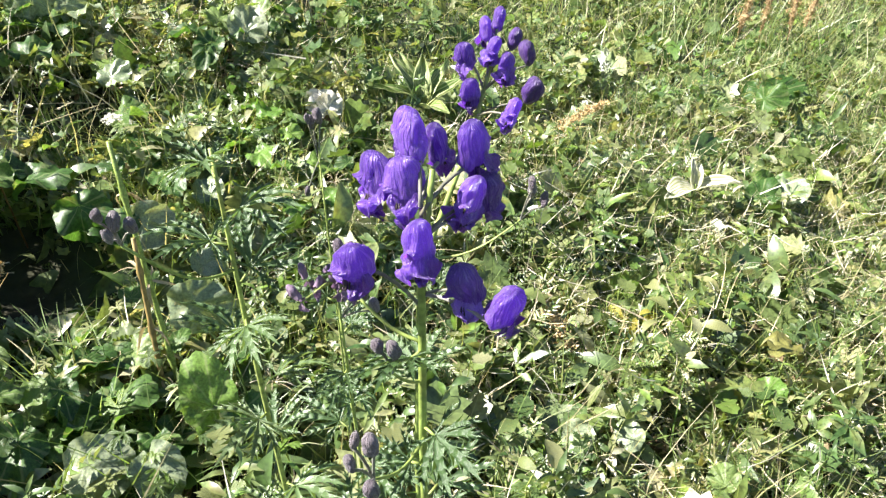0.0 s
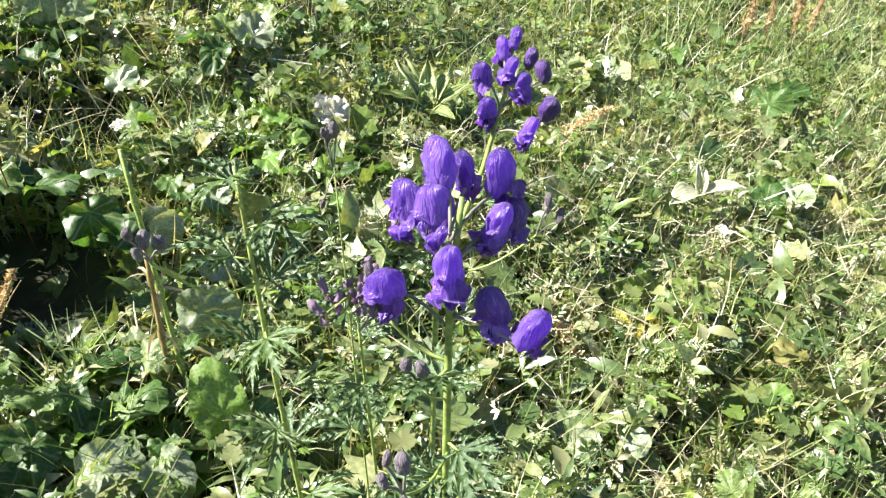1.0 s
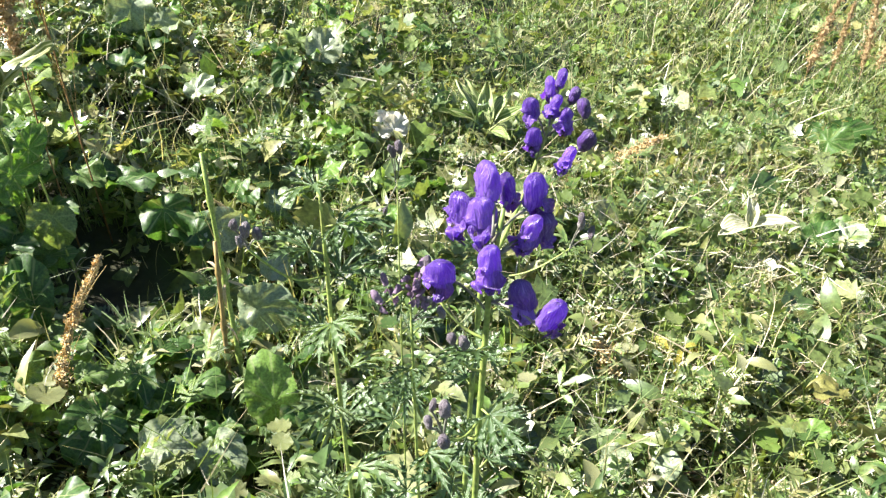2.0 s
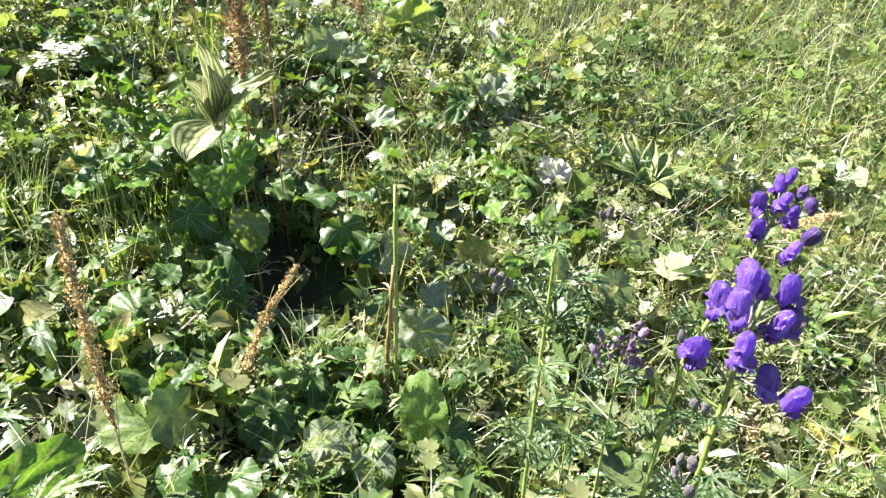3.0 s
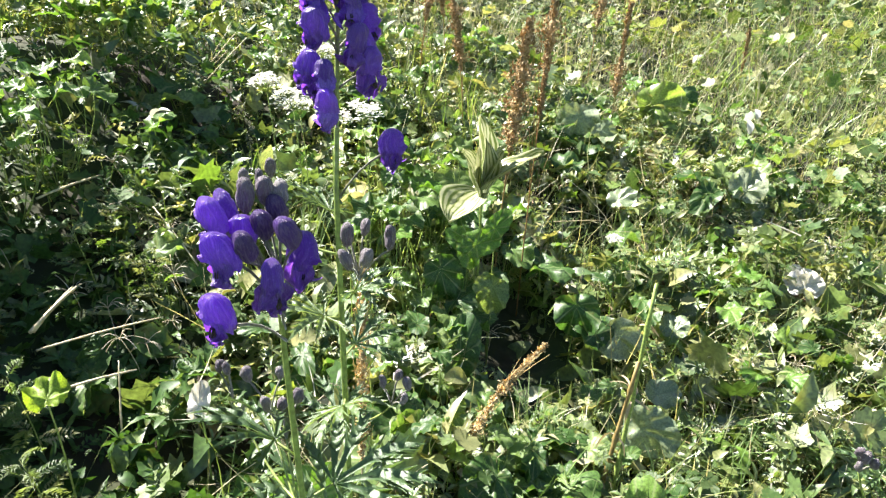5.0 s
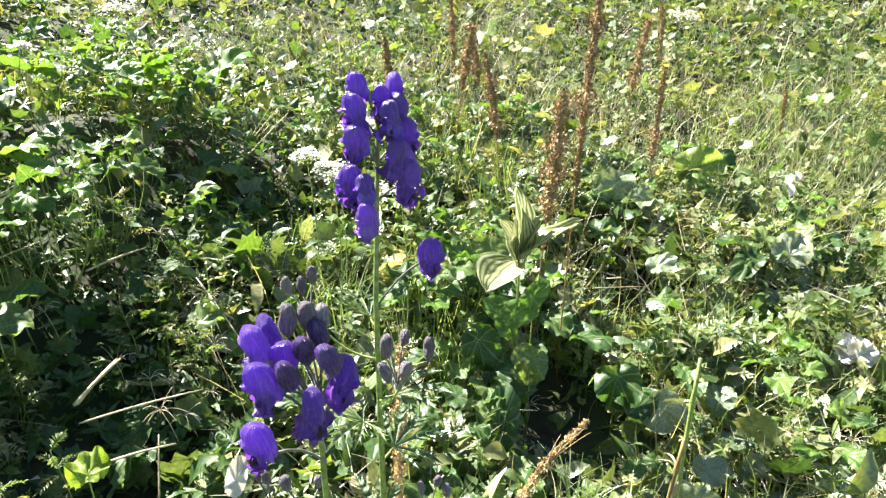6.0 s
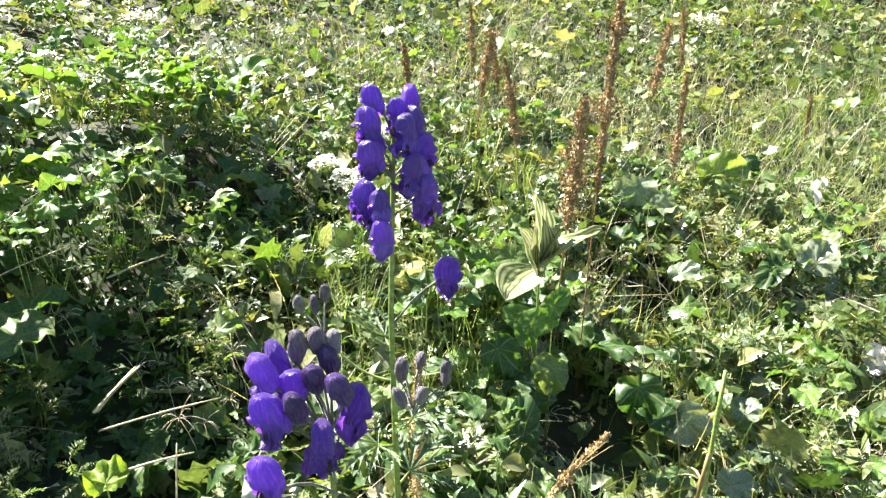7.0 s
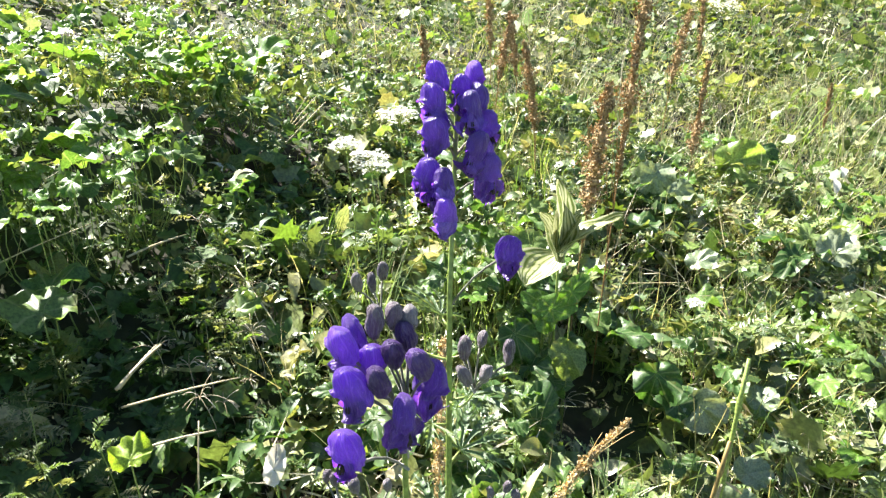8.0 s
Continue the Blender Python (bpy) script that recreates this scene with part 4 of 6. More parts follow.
def tall_monkshood():
    stem = [(-0.66, 0.115), (-0.662, 0.112, 0.8), (-0.662, 0.110, 1.30), (-0.670, 0.118, 1.44), (-0.690, 0.146, 1.56), (-0.696, 0.155, 1.61)]
    p, b = monkshood("tall monkshood with a long spike of violet flowers", stem, 0.0030, [0.7, 0.84, 0.95, 1.04, 1.11, 1.17, 1.22, 1.27, 1.315, 1.34, 1.41], 0.072, 13)
    ax = lambda z: stem_point([(0, 0, 0), *stem[1:]], z)
    for at, yaw, s, z, t in (((-0.704, 0.140, 1.608), 120, 0.028, 1.58, 8), ((-0.697, 0.127, 1.592), 150, 0.031, 1.57, 6), ((-0.692, 0.123, 1.568), 140, 0.034, 1.55, 4), ((-0.691, 0.111, 1.538), 140, 0.031, 1.52, 0),
                             ((-0.673, 0.113, 1.534), 180, 0.028, 1.51, 0), ((-0.666, 0.108, 1.512), 170, 0.031, 1.49, 0), ((-0.689, 0.168, 1.605), -100, 0.030, 1.58, 8), ((-0.689, 0.153, 1.598), 170, 0.028, 1.58, 0),
                             ((-0.675, 0.147, 1.585), -150, 0.033, 1.57, 0), ((-0.676, 0.168, 1.568), -90, 0.033, 1.55, 0), ((-0.668, 0.143, 1.556), -160, 0.034, 1.54, 0), ((-0.662, 0.154, 1.535), -100, 0.036, 1.52, -4),
                             ((-0.699, 0.133, 1.576), 110, 0.030, 1.56, 6), ((-0.682, 0.160, 1.590), 150, 0.030, 1.57, 4), ((-0.672, 0.160, 1.550), 160, 0.031, 1.54, 0), ((-0.684, 0.118, 1.527), 150, 0.029, 1.51, 0),
                             ((-0.634, 0.149, 1.475), -70, 0.034, 1.43, 0)):
        flower(p, b, at, yaw, s, ax(z), t, pale=yaw in (170, 180, -150))
    bud_cluster(p, b, [((-0.737, 0.075, 1.446), 0.020), ((-0.729, 0.085, 1.444), 0.018), ((-0.726, 0.096, 1.452), 0.019)], ax(1.38))
    bud_cluster(p, b, [((-0.593, 0.099, 1.428), 0.022), ((-0.618, 0.078, 1.430), 0.020), ((-0.605, 0.062, 1.419), 0.019), ((-0.595, 0.073, 1.420), 0.019), ((-0.616, 0.096, 1.430), 0.015), ((-0.626, 0.088, 1.424), 0.015)], ax(1.34))
    bud_cluster(p, b, [((-0.617, 0.116, 1.261), 0.015), ((-0.608, 0.128, 1.266), 0.014), ((-0.599, 0.130, 1.258), 0.015), ((-0.596, 0.122, 1.247), 0.016)], ax(1.19))


def leafy_monkshood():
    stem = [(-0.19, 0.52), (-0.192, 0.51, 0.6), (-0.190, 0.503, 1.0), (-0.189, 0.51, 1.18)]
    p, b = monkshood("leafy monkshood stem broken off above its leaves", stem, 0.0034, [0.45, 0.55, 0.65, 0.73, 0.80, 0.86, 0.91, 0.96, 1.0, 1.04, 1.085, 1.12, 1.15, 1.172], 0.066, 2)
    for at, s in (((-0.238, 0.405, 1.186), 0.016), ((-0.230, 0.410, 1.177), 0.017), ((-0.221, 0.414, 1.171), 0.016), ((-0.233, 0.402, 1.170), 0.015)):
        bud(p, b, at, s, (-0.231, 0.411, 1.156), lean=(0.3, -0.2, 1))
    v, f = tube(arc(Vector((-0.190, 0.503, 1.06)) - b, Vector((-0.231, 0.411, 1.156)) - b, -0.02, 8), 0.0013, 6)
    part("flower_stalk", mesh_of("flower_stalk", v, f, stem_green), p)


def wilting_monkshood():
    stem = [(-0.09, 0.50), (-0.092, 0.49, 0.7), (-0.095, 0.48, 1.07)]
    p, b = monkshood("monkshood gone over, with wilted violet-brown flowers", stem, 0.0026, [0.6, 0.7, 0.8, 0.88, 0.95, 1.0, 1.04], 0.05, 17)
    r = random.Random(4)
    for i in range(11):
        at = Vector((-0.094 + r.uniform(-0.026, 0.026), 0.468 + r.uniform(-0.02, 0.02), 1.080 + r.uniform(-0.02, 0.020))) - b
        size = r.uniform(0.014, 0.022)
        m = pose(*at, r.uniform(-60, 60), r.uniform(-50, 50), r.uniform(0, 360)) @ Matrix.Diagonal((0.8 * size, 0.7 * size, size, 1))
        part("wilted_flower", r.choice(WILTED_HOODS), p, m, "shrivelled brownish violet flower")
        for k in range(2):
            part("wilted_petal", r.choice(WILTED), p, pose(*at, r.uniform(-60, 60), r.uniform(-40, 40), 180 * k) @ Matrix.Scale(r.uniform(0.016, 0.024), 4), "wilted brownish violet petal")
        v, f = tube(arc((0, 0, 1.05 - b.z), at, 0.005, 4), 0.0009, 5)
        part("flower_stalk", mesh_of("flower_stalk", v, f, stem_green), p)
    for at, s in (((-0.075, 0.47, 1.06), 0.014), ((-0.06, 0.465, 1.05), 0.016), ((-0.07, 0.48, 1.05), 0.013)):
        bud(p, b, at, s, (-0.094, 0.482, 1.02))
    stem = [(-0.16, 0.78), (-0.155, 0.765, 0.6), (-0.150, 0.752, 1.05)]
    p, b = monkshood("slender monkshood with a few grey buds", stem, 0.002, [0.5, 0.62, 0.74, 0.84], 0.06, 19)
    for at, s in (((-0.146, 0.749, 1.091), 0.022), ((-0.155, 0.752, 1.083), 0.018), ((-0.158, 0.745, 1.09), 0.014), ((-0.165, 0.73, 1.0), 0.016)):
        bud(p, b, at, s, (-0.151, 0.753, 1.03))


# ---- other plants ----
def pleated_mesh(name, length, width, seed, droop=0.3, mat=None):
    """A broad, pointed leaf with sharp lengthwise pleats."""
    r = random.Random(seed)
    V, F, UV = [], [], []
    nu, nv = 17, 12
    for j in range(nv):
        s = j / (nv - 1)
        half = width * math.sin(math.pi * (0.06 + 0.94 * s) ** 0.85) ** 0.85 * 0.5
        for i in range(nu):
            u = i / (nu - 1) * 2 - 1
            z = (0.035 * length if i % 2 else 0) * math.sin(math.pi * s) ** 0.5 * 0.6 + 0.28 * half * abs(u) ** 1.5 * 2 - droop * length * s * s + 0.25 * length * s
            z += 0.12 * length * noise.noise(Vector((u * 1.5, s * 3, seed * 1.7))) * s
            V.append((half * u + 0.10 * length * s * s * math.sin(seed * 2.3), s * length, z + r.uniform(-0.003, 0.003)))
            UV.append((u * 0.5 + 0.5, s))
    for j in range(nv - 1):
        for i in range(nu - 1):
            a = j * nu + i
            F.append((a, a + 1, a + nu + 1, a + nu))
    return mesh_of(name, V, F, mat or pleated_leaf, uv=UV)


def hellebore(x, y, z_top, label, leaves, seed, mat=None):
    """False hellebore; leaves: height, heading, rise, length, width, droop."""
    g = ground_z(x, y)
    p = thing("false_hellebore", x, y, g, label, "plant", "false hellebores")
    v, f = tube(arc((0, 0, -0.02), (0, 0, z_top - g), 0.01, 6, (1, 0, 0)), [0.007, 0.0065, 0.006, 0.0055, 0.005, 0.004], 9)
    part("stem", mesh_of("stem", v, f, stem_green), p)
    for k, (h, head, rise, l, w, dr) in enumerate(leaves):
        a = radians(head)
        part("leaf", pleated_mesh("leaf", l, w, seed + k, dr, mat), p, aim((0, 0, h - g), (math.cos(a), math.sin(a), rise)), "cream and green pleated leaf")


def seed_spike(label, x, y, top, seed_from, thick, mat, lean=(0, 0), seed=0, group="seeding sorrels", stem_mat=None, grain=0.006, count=260):
    """A dock or sorrel gone to seed: a stalk whose upper part is packed with dry seeds."""
    r = random.Random(seed)
    g = ground_z(x, y)
    p = thing("sorrel", x, y, g, label, "plant", group)
    end = Vector((lean[0], lean[1], top - g))
    pts = [Vector((lean[0] * s * s, lean[1] * s * s, -0.02 + (top - g + 0.02) * s)) for s in (0, 0.2, 0.4, 0.6, 0.8, 1)]
    v, f = tube(pts, [0.0035, 0.0032, 0.003, 0.0026, 0.002, 0.001], 6)
    part("stem", mesh_of("stem", v, f, stem_mat or stem_brown), p)
    at = lambda s: Vector((lean[0] * s * s, lean[1] * s * s, -0.02 + (top - g + 0.02) * s))
    girth = lambda s: thick * (1.0 - 0.6 * ((s - seed_from) / (1 - seed_from)) ** 1.5) * (0.62 + 0.75 * noise.noise(Vector((s * 11, seed * 3.1, 0.5)))) * min(1, (s - seed_from) * 9 + 0.35)
    rings = [seed_from + (1 - seed_from) * k / 30 for k in range(31)]
    V, F = tube([at(s) + Vector((r.gauss(0, 0.1), r.gauss(0, 0.1), 0)) * girth(s) for s in rings], [(0.12 if mat is seed_tan else 0.30) * girth(s) * r.uniform(0.5, 1.2) for s in rings], 7)
    V, F = [Vector(q) for q in V], list(F)
    for k in range(9):
        s0, a = r.uniform(0.25, 0.8), r.uniform(0, 6.28)
        s1 = min(1.03, s0 + r.uniform(0.15, 0.35))
        out = Vector((math.cos(a), math.sin(a), 0)) * thick * r.uniform(0.6, 1.2)
        v, f = tube(arc(at(s0), at(min(s1, 1.0)) + out, 0.01, 5), [0.0011, 0.0011, 0.001, 0.0009, 0.0006], 4)
        F += [tuple(i + len(V) for i in t) for t in f]
        V += [Vector(q) for q in v]
    for i in range(count):
        s = seed_from + (1 - seed_from) * r.random() ** 0.9
        a, rad = r.uniform(0, 6.28), girth(s) * (r.uniform(0.25, 1.0) if i % 9 else r.uniform(0.8, 1.25)) * (0.72 + 0.4 * math.sin(70 * s + seed))
        c = at(s) + Vector((math.cos(a) * rad, math.sin(a) * rad, r.uniform(-0.01, 0.01)))
        m = Euler((r.uniform(-1.2, 1.2), r.uniform(-1.2, 1.2), a)).to_matrix() * (grain * r.uniform(0.6, 1.4))
        i0 = len(V)
        V += [c + m @ Vector(q) for q in ((0, 0, 0), (0.45, 0.15, 0.5), (0, 0, 1.5), (-0.45, 0.15, 0.5), (0, -0.4, 0.5))]
        F += [(i0, i0 + 1, i0 + 2), (i0, i0 + 2, i0 + 3), (i0, i0 + 4, i0 + 1), (i0 + 1, i0 + 4, i0 + 2), (i0 + 4, i0, i0 + 3), (i0 + 2, i0 + 4, i0 + 3)]
    part("seed_head", mesh_of("seed_head", V, F, mat, smooth=False), p)
    return p


def umbel(label, x, y, top, radius, seed, group="white umbels"):
    """A white umbellifer: a stalk, rays and a plate of tiny flowers."""
    r = random.Random(seed)
    g = ground_z(x, y)
    p = thing("umbel_flower", x, y, g, label, "flower", group)
    lean = Vector((r.uniform(-0.05, 0.05), r.uniform(-0.05, 0.05), top - g))
    v, f = tube(arc((0, 0, -0.02), lean, 0.02, 6, (1, 0.5, 0)), [0.003, 0.0028, 0.0026, 0.0024, 0.002, 0.0018], 6)
    part("stem", mesh_of("stem", v, f, stem_green), p)
    V, F, RV, RF = [], [], [], []
    for i in range(16):
        a, q = 2.4 * i, math.sqrt((i + 0.5) / 16)
        c = lean + Vector((math.cos(a) * q * radius, math.sin(a) * q * radius, 0.02 + 0.35 * radius * (1 - q * q) + r.uniform(-0.12, 0.12) * radius))
        v, f = tube([lean - Vector((0, 0, 0.025)), c], 0.0008, 4)
        RF += [tuple(k + len(RV) for k in t) for t in f]
        RV += v
        for k in range(14):
            d = Vector((r.gauss(0, 1), r.gauss(0, 1), r.gauss(0, 0.8))) * radius * 0.13
            i0, s, ang = len(V), r.uniform(0.005, 0.008) * (radius / 0.06) ** 0.5, r.uniform(0, 6)
            ring = [c + d + Vector((math.cos(ang + 1.2566 * j) * s, math.sin(ang + 1.2566 * j) * s, r.uniform(-0.3, 0.5) * s)) for j in range(5)]
            V += [c + d, *ring]
            F += [(i0, i0 + 1 + j, i0 + 1 + (j + 1) % 5) for j in range(5)]
    part("ray_whorl", mesh_of("ray_whorl", RV, RF, stem_green), p)
    part("flower_head", mesh_of("flower_head", V, F, umbel_white, smooth=False), p, label="flat white flower head")


def broad_leaf_mesh(name, seed, material, lobes=9, wavy=0.06, heart=0.25, long=1.0):
    """A broad heart-shaped leaf with a toothed, wavy edge and sunken veins; about 1 across."""
    r = random.Random(seed)
    V, F, UV = [(0, 0, 0)], [], [(0.5, 0)]
    n, rings = 40, 5
    for k in range(1, rings + 1):
        q = k / rings
        for i in range(n):
            t = 2 * math.pi * i / n
            edge = 0.5 * (1 - heart * max(0, math.cos(t - math.pi)) ** 6) * (1 + (0.03 * math.sin(lobes * 2 * t) + r.uniform(-0.03, 0.02)) * (k == rings) + 0.06 * math.sin(2 * t + seed))
            x, y = edge * q * math.sin(t), edge * q * math.cos(t) * long + 0.16 * q
            crumple = noise.noise(Vector((x * 5 + seed, y * 5, 0.3 * seed))) * 0.20 + noise.noise(Vector((x * 13, y * 13 + seed, 0))) * 0.09
            z = 1.5 * wavy * q * q * (math.sin(lobes * t * 0.5 + seed) + 0.6 * math.sin(3 * t + 2 * seed)) + 0.22 * abs(x) - 0.25 * max(0, y) ** 2 - 0.04 * q * abs(math.cos(lobes * t * 0.5)) + crumple * q
            V.append((x, y, z))
            UV.append((i / n * 4 if i <= n / 2 else (n - i) / n * 4, q))
    for i in range(n):
        m = (i + 1) % n
        F.append((0, 1 + m, 1 + i))
        for k in range(rings - 1):
            a, b = 1 + k * n, 1 + (k + 1) * n
            F.append((a + i, a + m, b + m, b + i))
    return mesh_of(name, V, F, material, uv=UV)


BROAD = [broad_leaf_mesh("leaf", k, broad_green, 7 + k % 3, 0.05 + 0.015 * (k % 3), 0.3, 1.0 + 0.2 * (k % 2)) for k in range(5)]
DOCK = [broad_leaf_mesh("leaf", 20 + k, broad_green, 5, 0.05, 0.1, 1.7) for k in range(3)]
DOCK_FRESH = [broad_leaf_mesh("leaf", 25 + k, fresh_green, 5, 0.04, 0.15, 1.6) for k in range(2)]
FRESH = [broad_leaf_mesh("leaf", 70 + k, fresh_green, 7, 0.06, 0.3, 1.0 + 0.25 * (k % 2)) for k in range(4)]
PALE_GLARE = [broad_leaf_mesh("leaf", 80 + k, pale_glare_leaf, 7, 0.06, 0.2, 1.15) for k in range(3)]
PALE = [broad_leaf_mesh("leaf", 30 + k, pale_leaf, 8, 0.12, 0.3, 1.0) for k in range(2)]
CLUMP_LOBED = []
for k in range(4):
    v, f = lobed_round(11, 0.13, 0.2, 40 + k)
    CLUMP_LOBED.append(mesh_of("leaf", v.tolist(), f.tolist(), lobed_green, uv=v[:, :2]))
CLUMP_CUT = []
for k in range(4):
    v, f = cut_palmate(5, 240, 0.11, 2, 0.25, 50 + k)
    CLUMP_CUT.append(mesh_of("leaf", v.tolist(), f.tolist(), lobed_green))
CLUMP_OVATE = []
for k in range(3):
    v, f = ovate(7, 0.2 + 0.05 * k, 0.35, 0.3)
    CLUMP_OVATE.append(mesh_of("leaf", v.tolist(), f.tolist(), lobed_green))
YELLOW = []
for k in range(2):
    v, f = ovate(7, 0.24, 0.3, 0.2)
    YELLOW.append(mesh_of("leaf", v.tolist(), f.tolist(), yellow_leaf))


PALE_LONG = broad_leaf_mesh("leaf", 33, pale_leaf, 9, 0.22, 0.1, 1.8)
PALE_SMALL = mesh_of("leaf", *[q.tolist() for q in ovate(6, 0.25, 0.5, 0.3)], pale_leaf)
AUTUMN = [broad_leaf_mesh("leaf", 61, autumn_leaf, 7, 0.10, 0.2, 1.3), broad_leaf_mesh("leaf", 62, autumn_leaf, 6, 0.12, 0.2, 1.1)]
YELLOW_ROUND = broad_leaf_mesh("leaf", 63, lime_leaf, 9, 0.10, 0.3, 1.0)


def clump(name, label, category, group, x, y, meshes, count, size, height, seed, reach=0.6, rise=0.35):
    """A rosette of stalked leaves."""
    r = random.Random(seed)
    g = ground_z(x, y)
    p = thing(name, x, y, g, label, category, group)
    a = r.uniform(0, 6)
    for k in range(count):
        a += 2.4 + r.uniform(-0.4, 0.4)
        s = size * r.uniform(0.65, 1.15)
        h = (height * 0.35 + 0.85 * float(lushness(x, y))) * r.uniform(0.75, 1.15)
        q = reach * height * r.uniform(0.3, 1.1)
        d = Vector((math.cos(a), math.sin(a), 0))
        root = d * q + Vector((0, 0, h))
        v, f = tube(arc((0, 0, -0.01), root, 0.15 * h, 5, d), [0.0026, 0.0023, 0.002, 0.0018, 0.0015], 5)
        part("leaf_stalk", mesh_of("leaf_stalk", v, f, stem_green), p)
        part("leaf", r.choice(meshes), p, aim(root, d + Vector((0, 0, r.uniform(-0.35, rise))), r.uniform(-0.6, 0.6), s))
    return p


def plant_clumps():
    r = random.Random(5)
    group = "broad-leaved clumps"
    spots = [(-1.45, 1.47, 4, 0.15, 0.2), (-0.60, 1.26, 3, 0.13, 0.24), (-2.13, 3.67, 4, 0.2, 0.25), (-1.15, 3.6, 4, 0.17, 0.25), (-1.97, 5.05, 4, 0.2, 0.25), (-1.12, 4.3, 4, 0.17, 0.25),
             (-1.75, 1.05, 4, 0.14, 0.16), (-1.35, 1.15, 4, 0.13, 0.14), (-1.0, 1.1, 4, 0.12, 0.14), (-1.25, 2.6, 4, 0.14, 0.18), (-0.95, 2.2, 3, 0.10, 0.16), (-2.3, 1.75, 4, 0.13, 0.2),
             (-5.17, 2.9, 5, 0.19, 0.25), (-4.3, 1.5, 5, 0.15, 0.22), (-4.6, 2.3, 5, 0.17, 0.25), (-5.6, 2.0, 5, 0.17, 0.25), (2.43, 4.7, 3, 0.22, 0.22), (-2.6, 3.3, 4, 0.14, 0.2), (-2.9, 2.6, 4, 0.13, 0.2),
             (-3.6, 1.35, 4, 0.14, 0.2), (-2.3, 0.55, 4, 0.12, 0.14), (-2.0, 0.75, 3, 0.11, 0.12), (0.75, 2.1, 3, 0.10, 0.2), (-0.35, 2.7, 4, 0.12, 0.2), (-1.68, 1.62, 4, 0.13, 0.3), (-1.55, 1.52, 3, 0.11, 0.25), (-1.75, 2.2, 4, 0.16, 0.3), (-2.05, 2.4, 4, 0.17, 0.3),
             (-4.4, 1.0, 5, 0.17, 0.3), (-4.9, 1.6, 5, 0.17, 0.3), (-5.3, 1.2, 5, 0.18, 0.3), (-5.0, 2.2, 5, 0.16, 0.3), (-6.1, 2.6, 5, 0.2, 0.3), (-5.9, 1.6, 5, 0.2, 0.3), (-4.2, 3.2, 4, 0.17, 0.3), (-6.6, 2.1, 5, 0.2, 0.3), (-3.5, 3.9, 4, 0.17, 0.25), (-2.4, 4.4, 4, 0.16, 0.25)]
    for k, (x, y, n, s, h) in enumerate(spots):
        clump("broad_leaf_plant", "meadow plant with broad heart-shaped green leaves", "plant", group, x, y, BROAD if k % 3 else BROAD + DOCK, n, s, h, 100 + k)
    for k, (x, y, h) in enumerate(((-1.95, 1.66, 0.8), (-2.0, 1.82, 0.9), (-2.05, 1.97, 0.9), (-1.92, 2.1, 0.8), (-1.75, 1.62, 0.7), (-1.62, 1.60, 0.6), (-1.82, 1.90, 0.7), (-3.12, 0.52, 1.2), (-3.18, 0.74, 1.2), (-3.24, 0.96, 1.1), (-3.4, 0.62, 1.1))):
        clump("broad_leaf_plant", "leafy plant with broad sunlit green leaves", "plant", group, x, y, BROAD + FRESH[:1] if k < 7 else FRESH + BROAD[:2], 7 if k < 7 else 11, 0.13, h, 700 + k, 0.2)
    for k in range(26):
        x, y = r.uniform(-5.7, -3.9), r.uniform(0.7, 2.2)
        clump("broad_leaf_plant", "tall plant with large bright leaves on the bank", "plant", "tall bank plants", x, y, FRESH + DOCK_FRESH if k % 3 else BROAD + PALE_GLARE[:1], 7, r.uniform(0.09, 0.15), r.uniform(0.2, 0.75), 1000 + k, 0.3, 0.9)
    for k in range(90):
        y = 1.0 + 3.8 * r.random()
        x = r.uniform(-2.8 - 0.6 * y, -0.5)
        if float(bare(x, y)) < 0.3:
            clump("broad_leaf_plant", "meadow plant with broad heart-shaped green leaves", "plant", group, x, y, (BROAD, BROAD + DOCK, FRESH)[k % 3], 4, r.uniform(0.07, 0.13), r.uniform(0.2, 0.34), 800 + k)
    for k in range(150):
        y = 0.95 + 3.2 * r.random() ** 1.2
        x = r.uniform(-2.3 - 0.2 * y, 0.7 + 0.42 * y)
        if float(bare(x, y)) > 0.12 or (-1.75 < x < -1.15 and 1.2 < y < 1.75):
            continue
        kind = k % 3
        if kind == 0:
            clump("lobed_leaf_plant", "low herb with round lobed green leaves", "plant", "lobed-leaf herbs", x, y, CLUMP_LOBED, 6, r.uniform(0.06, 0.085), r.uniform(0.13, 0.24), 300 + k)
        elif kind == 1:
            clump("cut_leaf_plant", "herb with deeply cut bright green leaves", "plant", "cut-leaf herbs", x, y, CLUMP_CUT, 6, r.uniform(0.055, 0.08), r.uniform(0.15, 0.28), 300 + k)
        else:
            clump("pointed_leaf_plant", "herb with pointed oval green leaves", "plant", "pointed-leaf herbs", x, y, CLUMP_OVATE, 7, r.uniform(0.07, 0.11), r.uniform(0.12, 0.24), 300 + k)
    clump("yellow_leaf_plant", "small plant with pointed yellow-green leaves", "plant", "", 0.72, 1.93, YELLOW, 6, 0.085, 0.16, 71, 0.3, 0.6)
    # Added mostly past the view's left edge, to throw shade on the hollow.
    for k, (x, y, h) in enumerate(((-3.35, -0.25, 0.75), (-3.55, 0.15, 0.8), (-3.9, 0.4, 0.7), (-3.2, -0.55, 0.7), (-3.75, -0.3, 0.8), (-4.1, 0.0, 0.8))):
        clump("broad_leaf_plant", "tall dark broad-leaved plant added at the side to cast shade", "plant", "tall broad-leaved clumps", x, y, BROAD + DOCK, 9, 0.24, h * 2.2, 500 + k, 0.25)


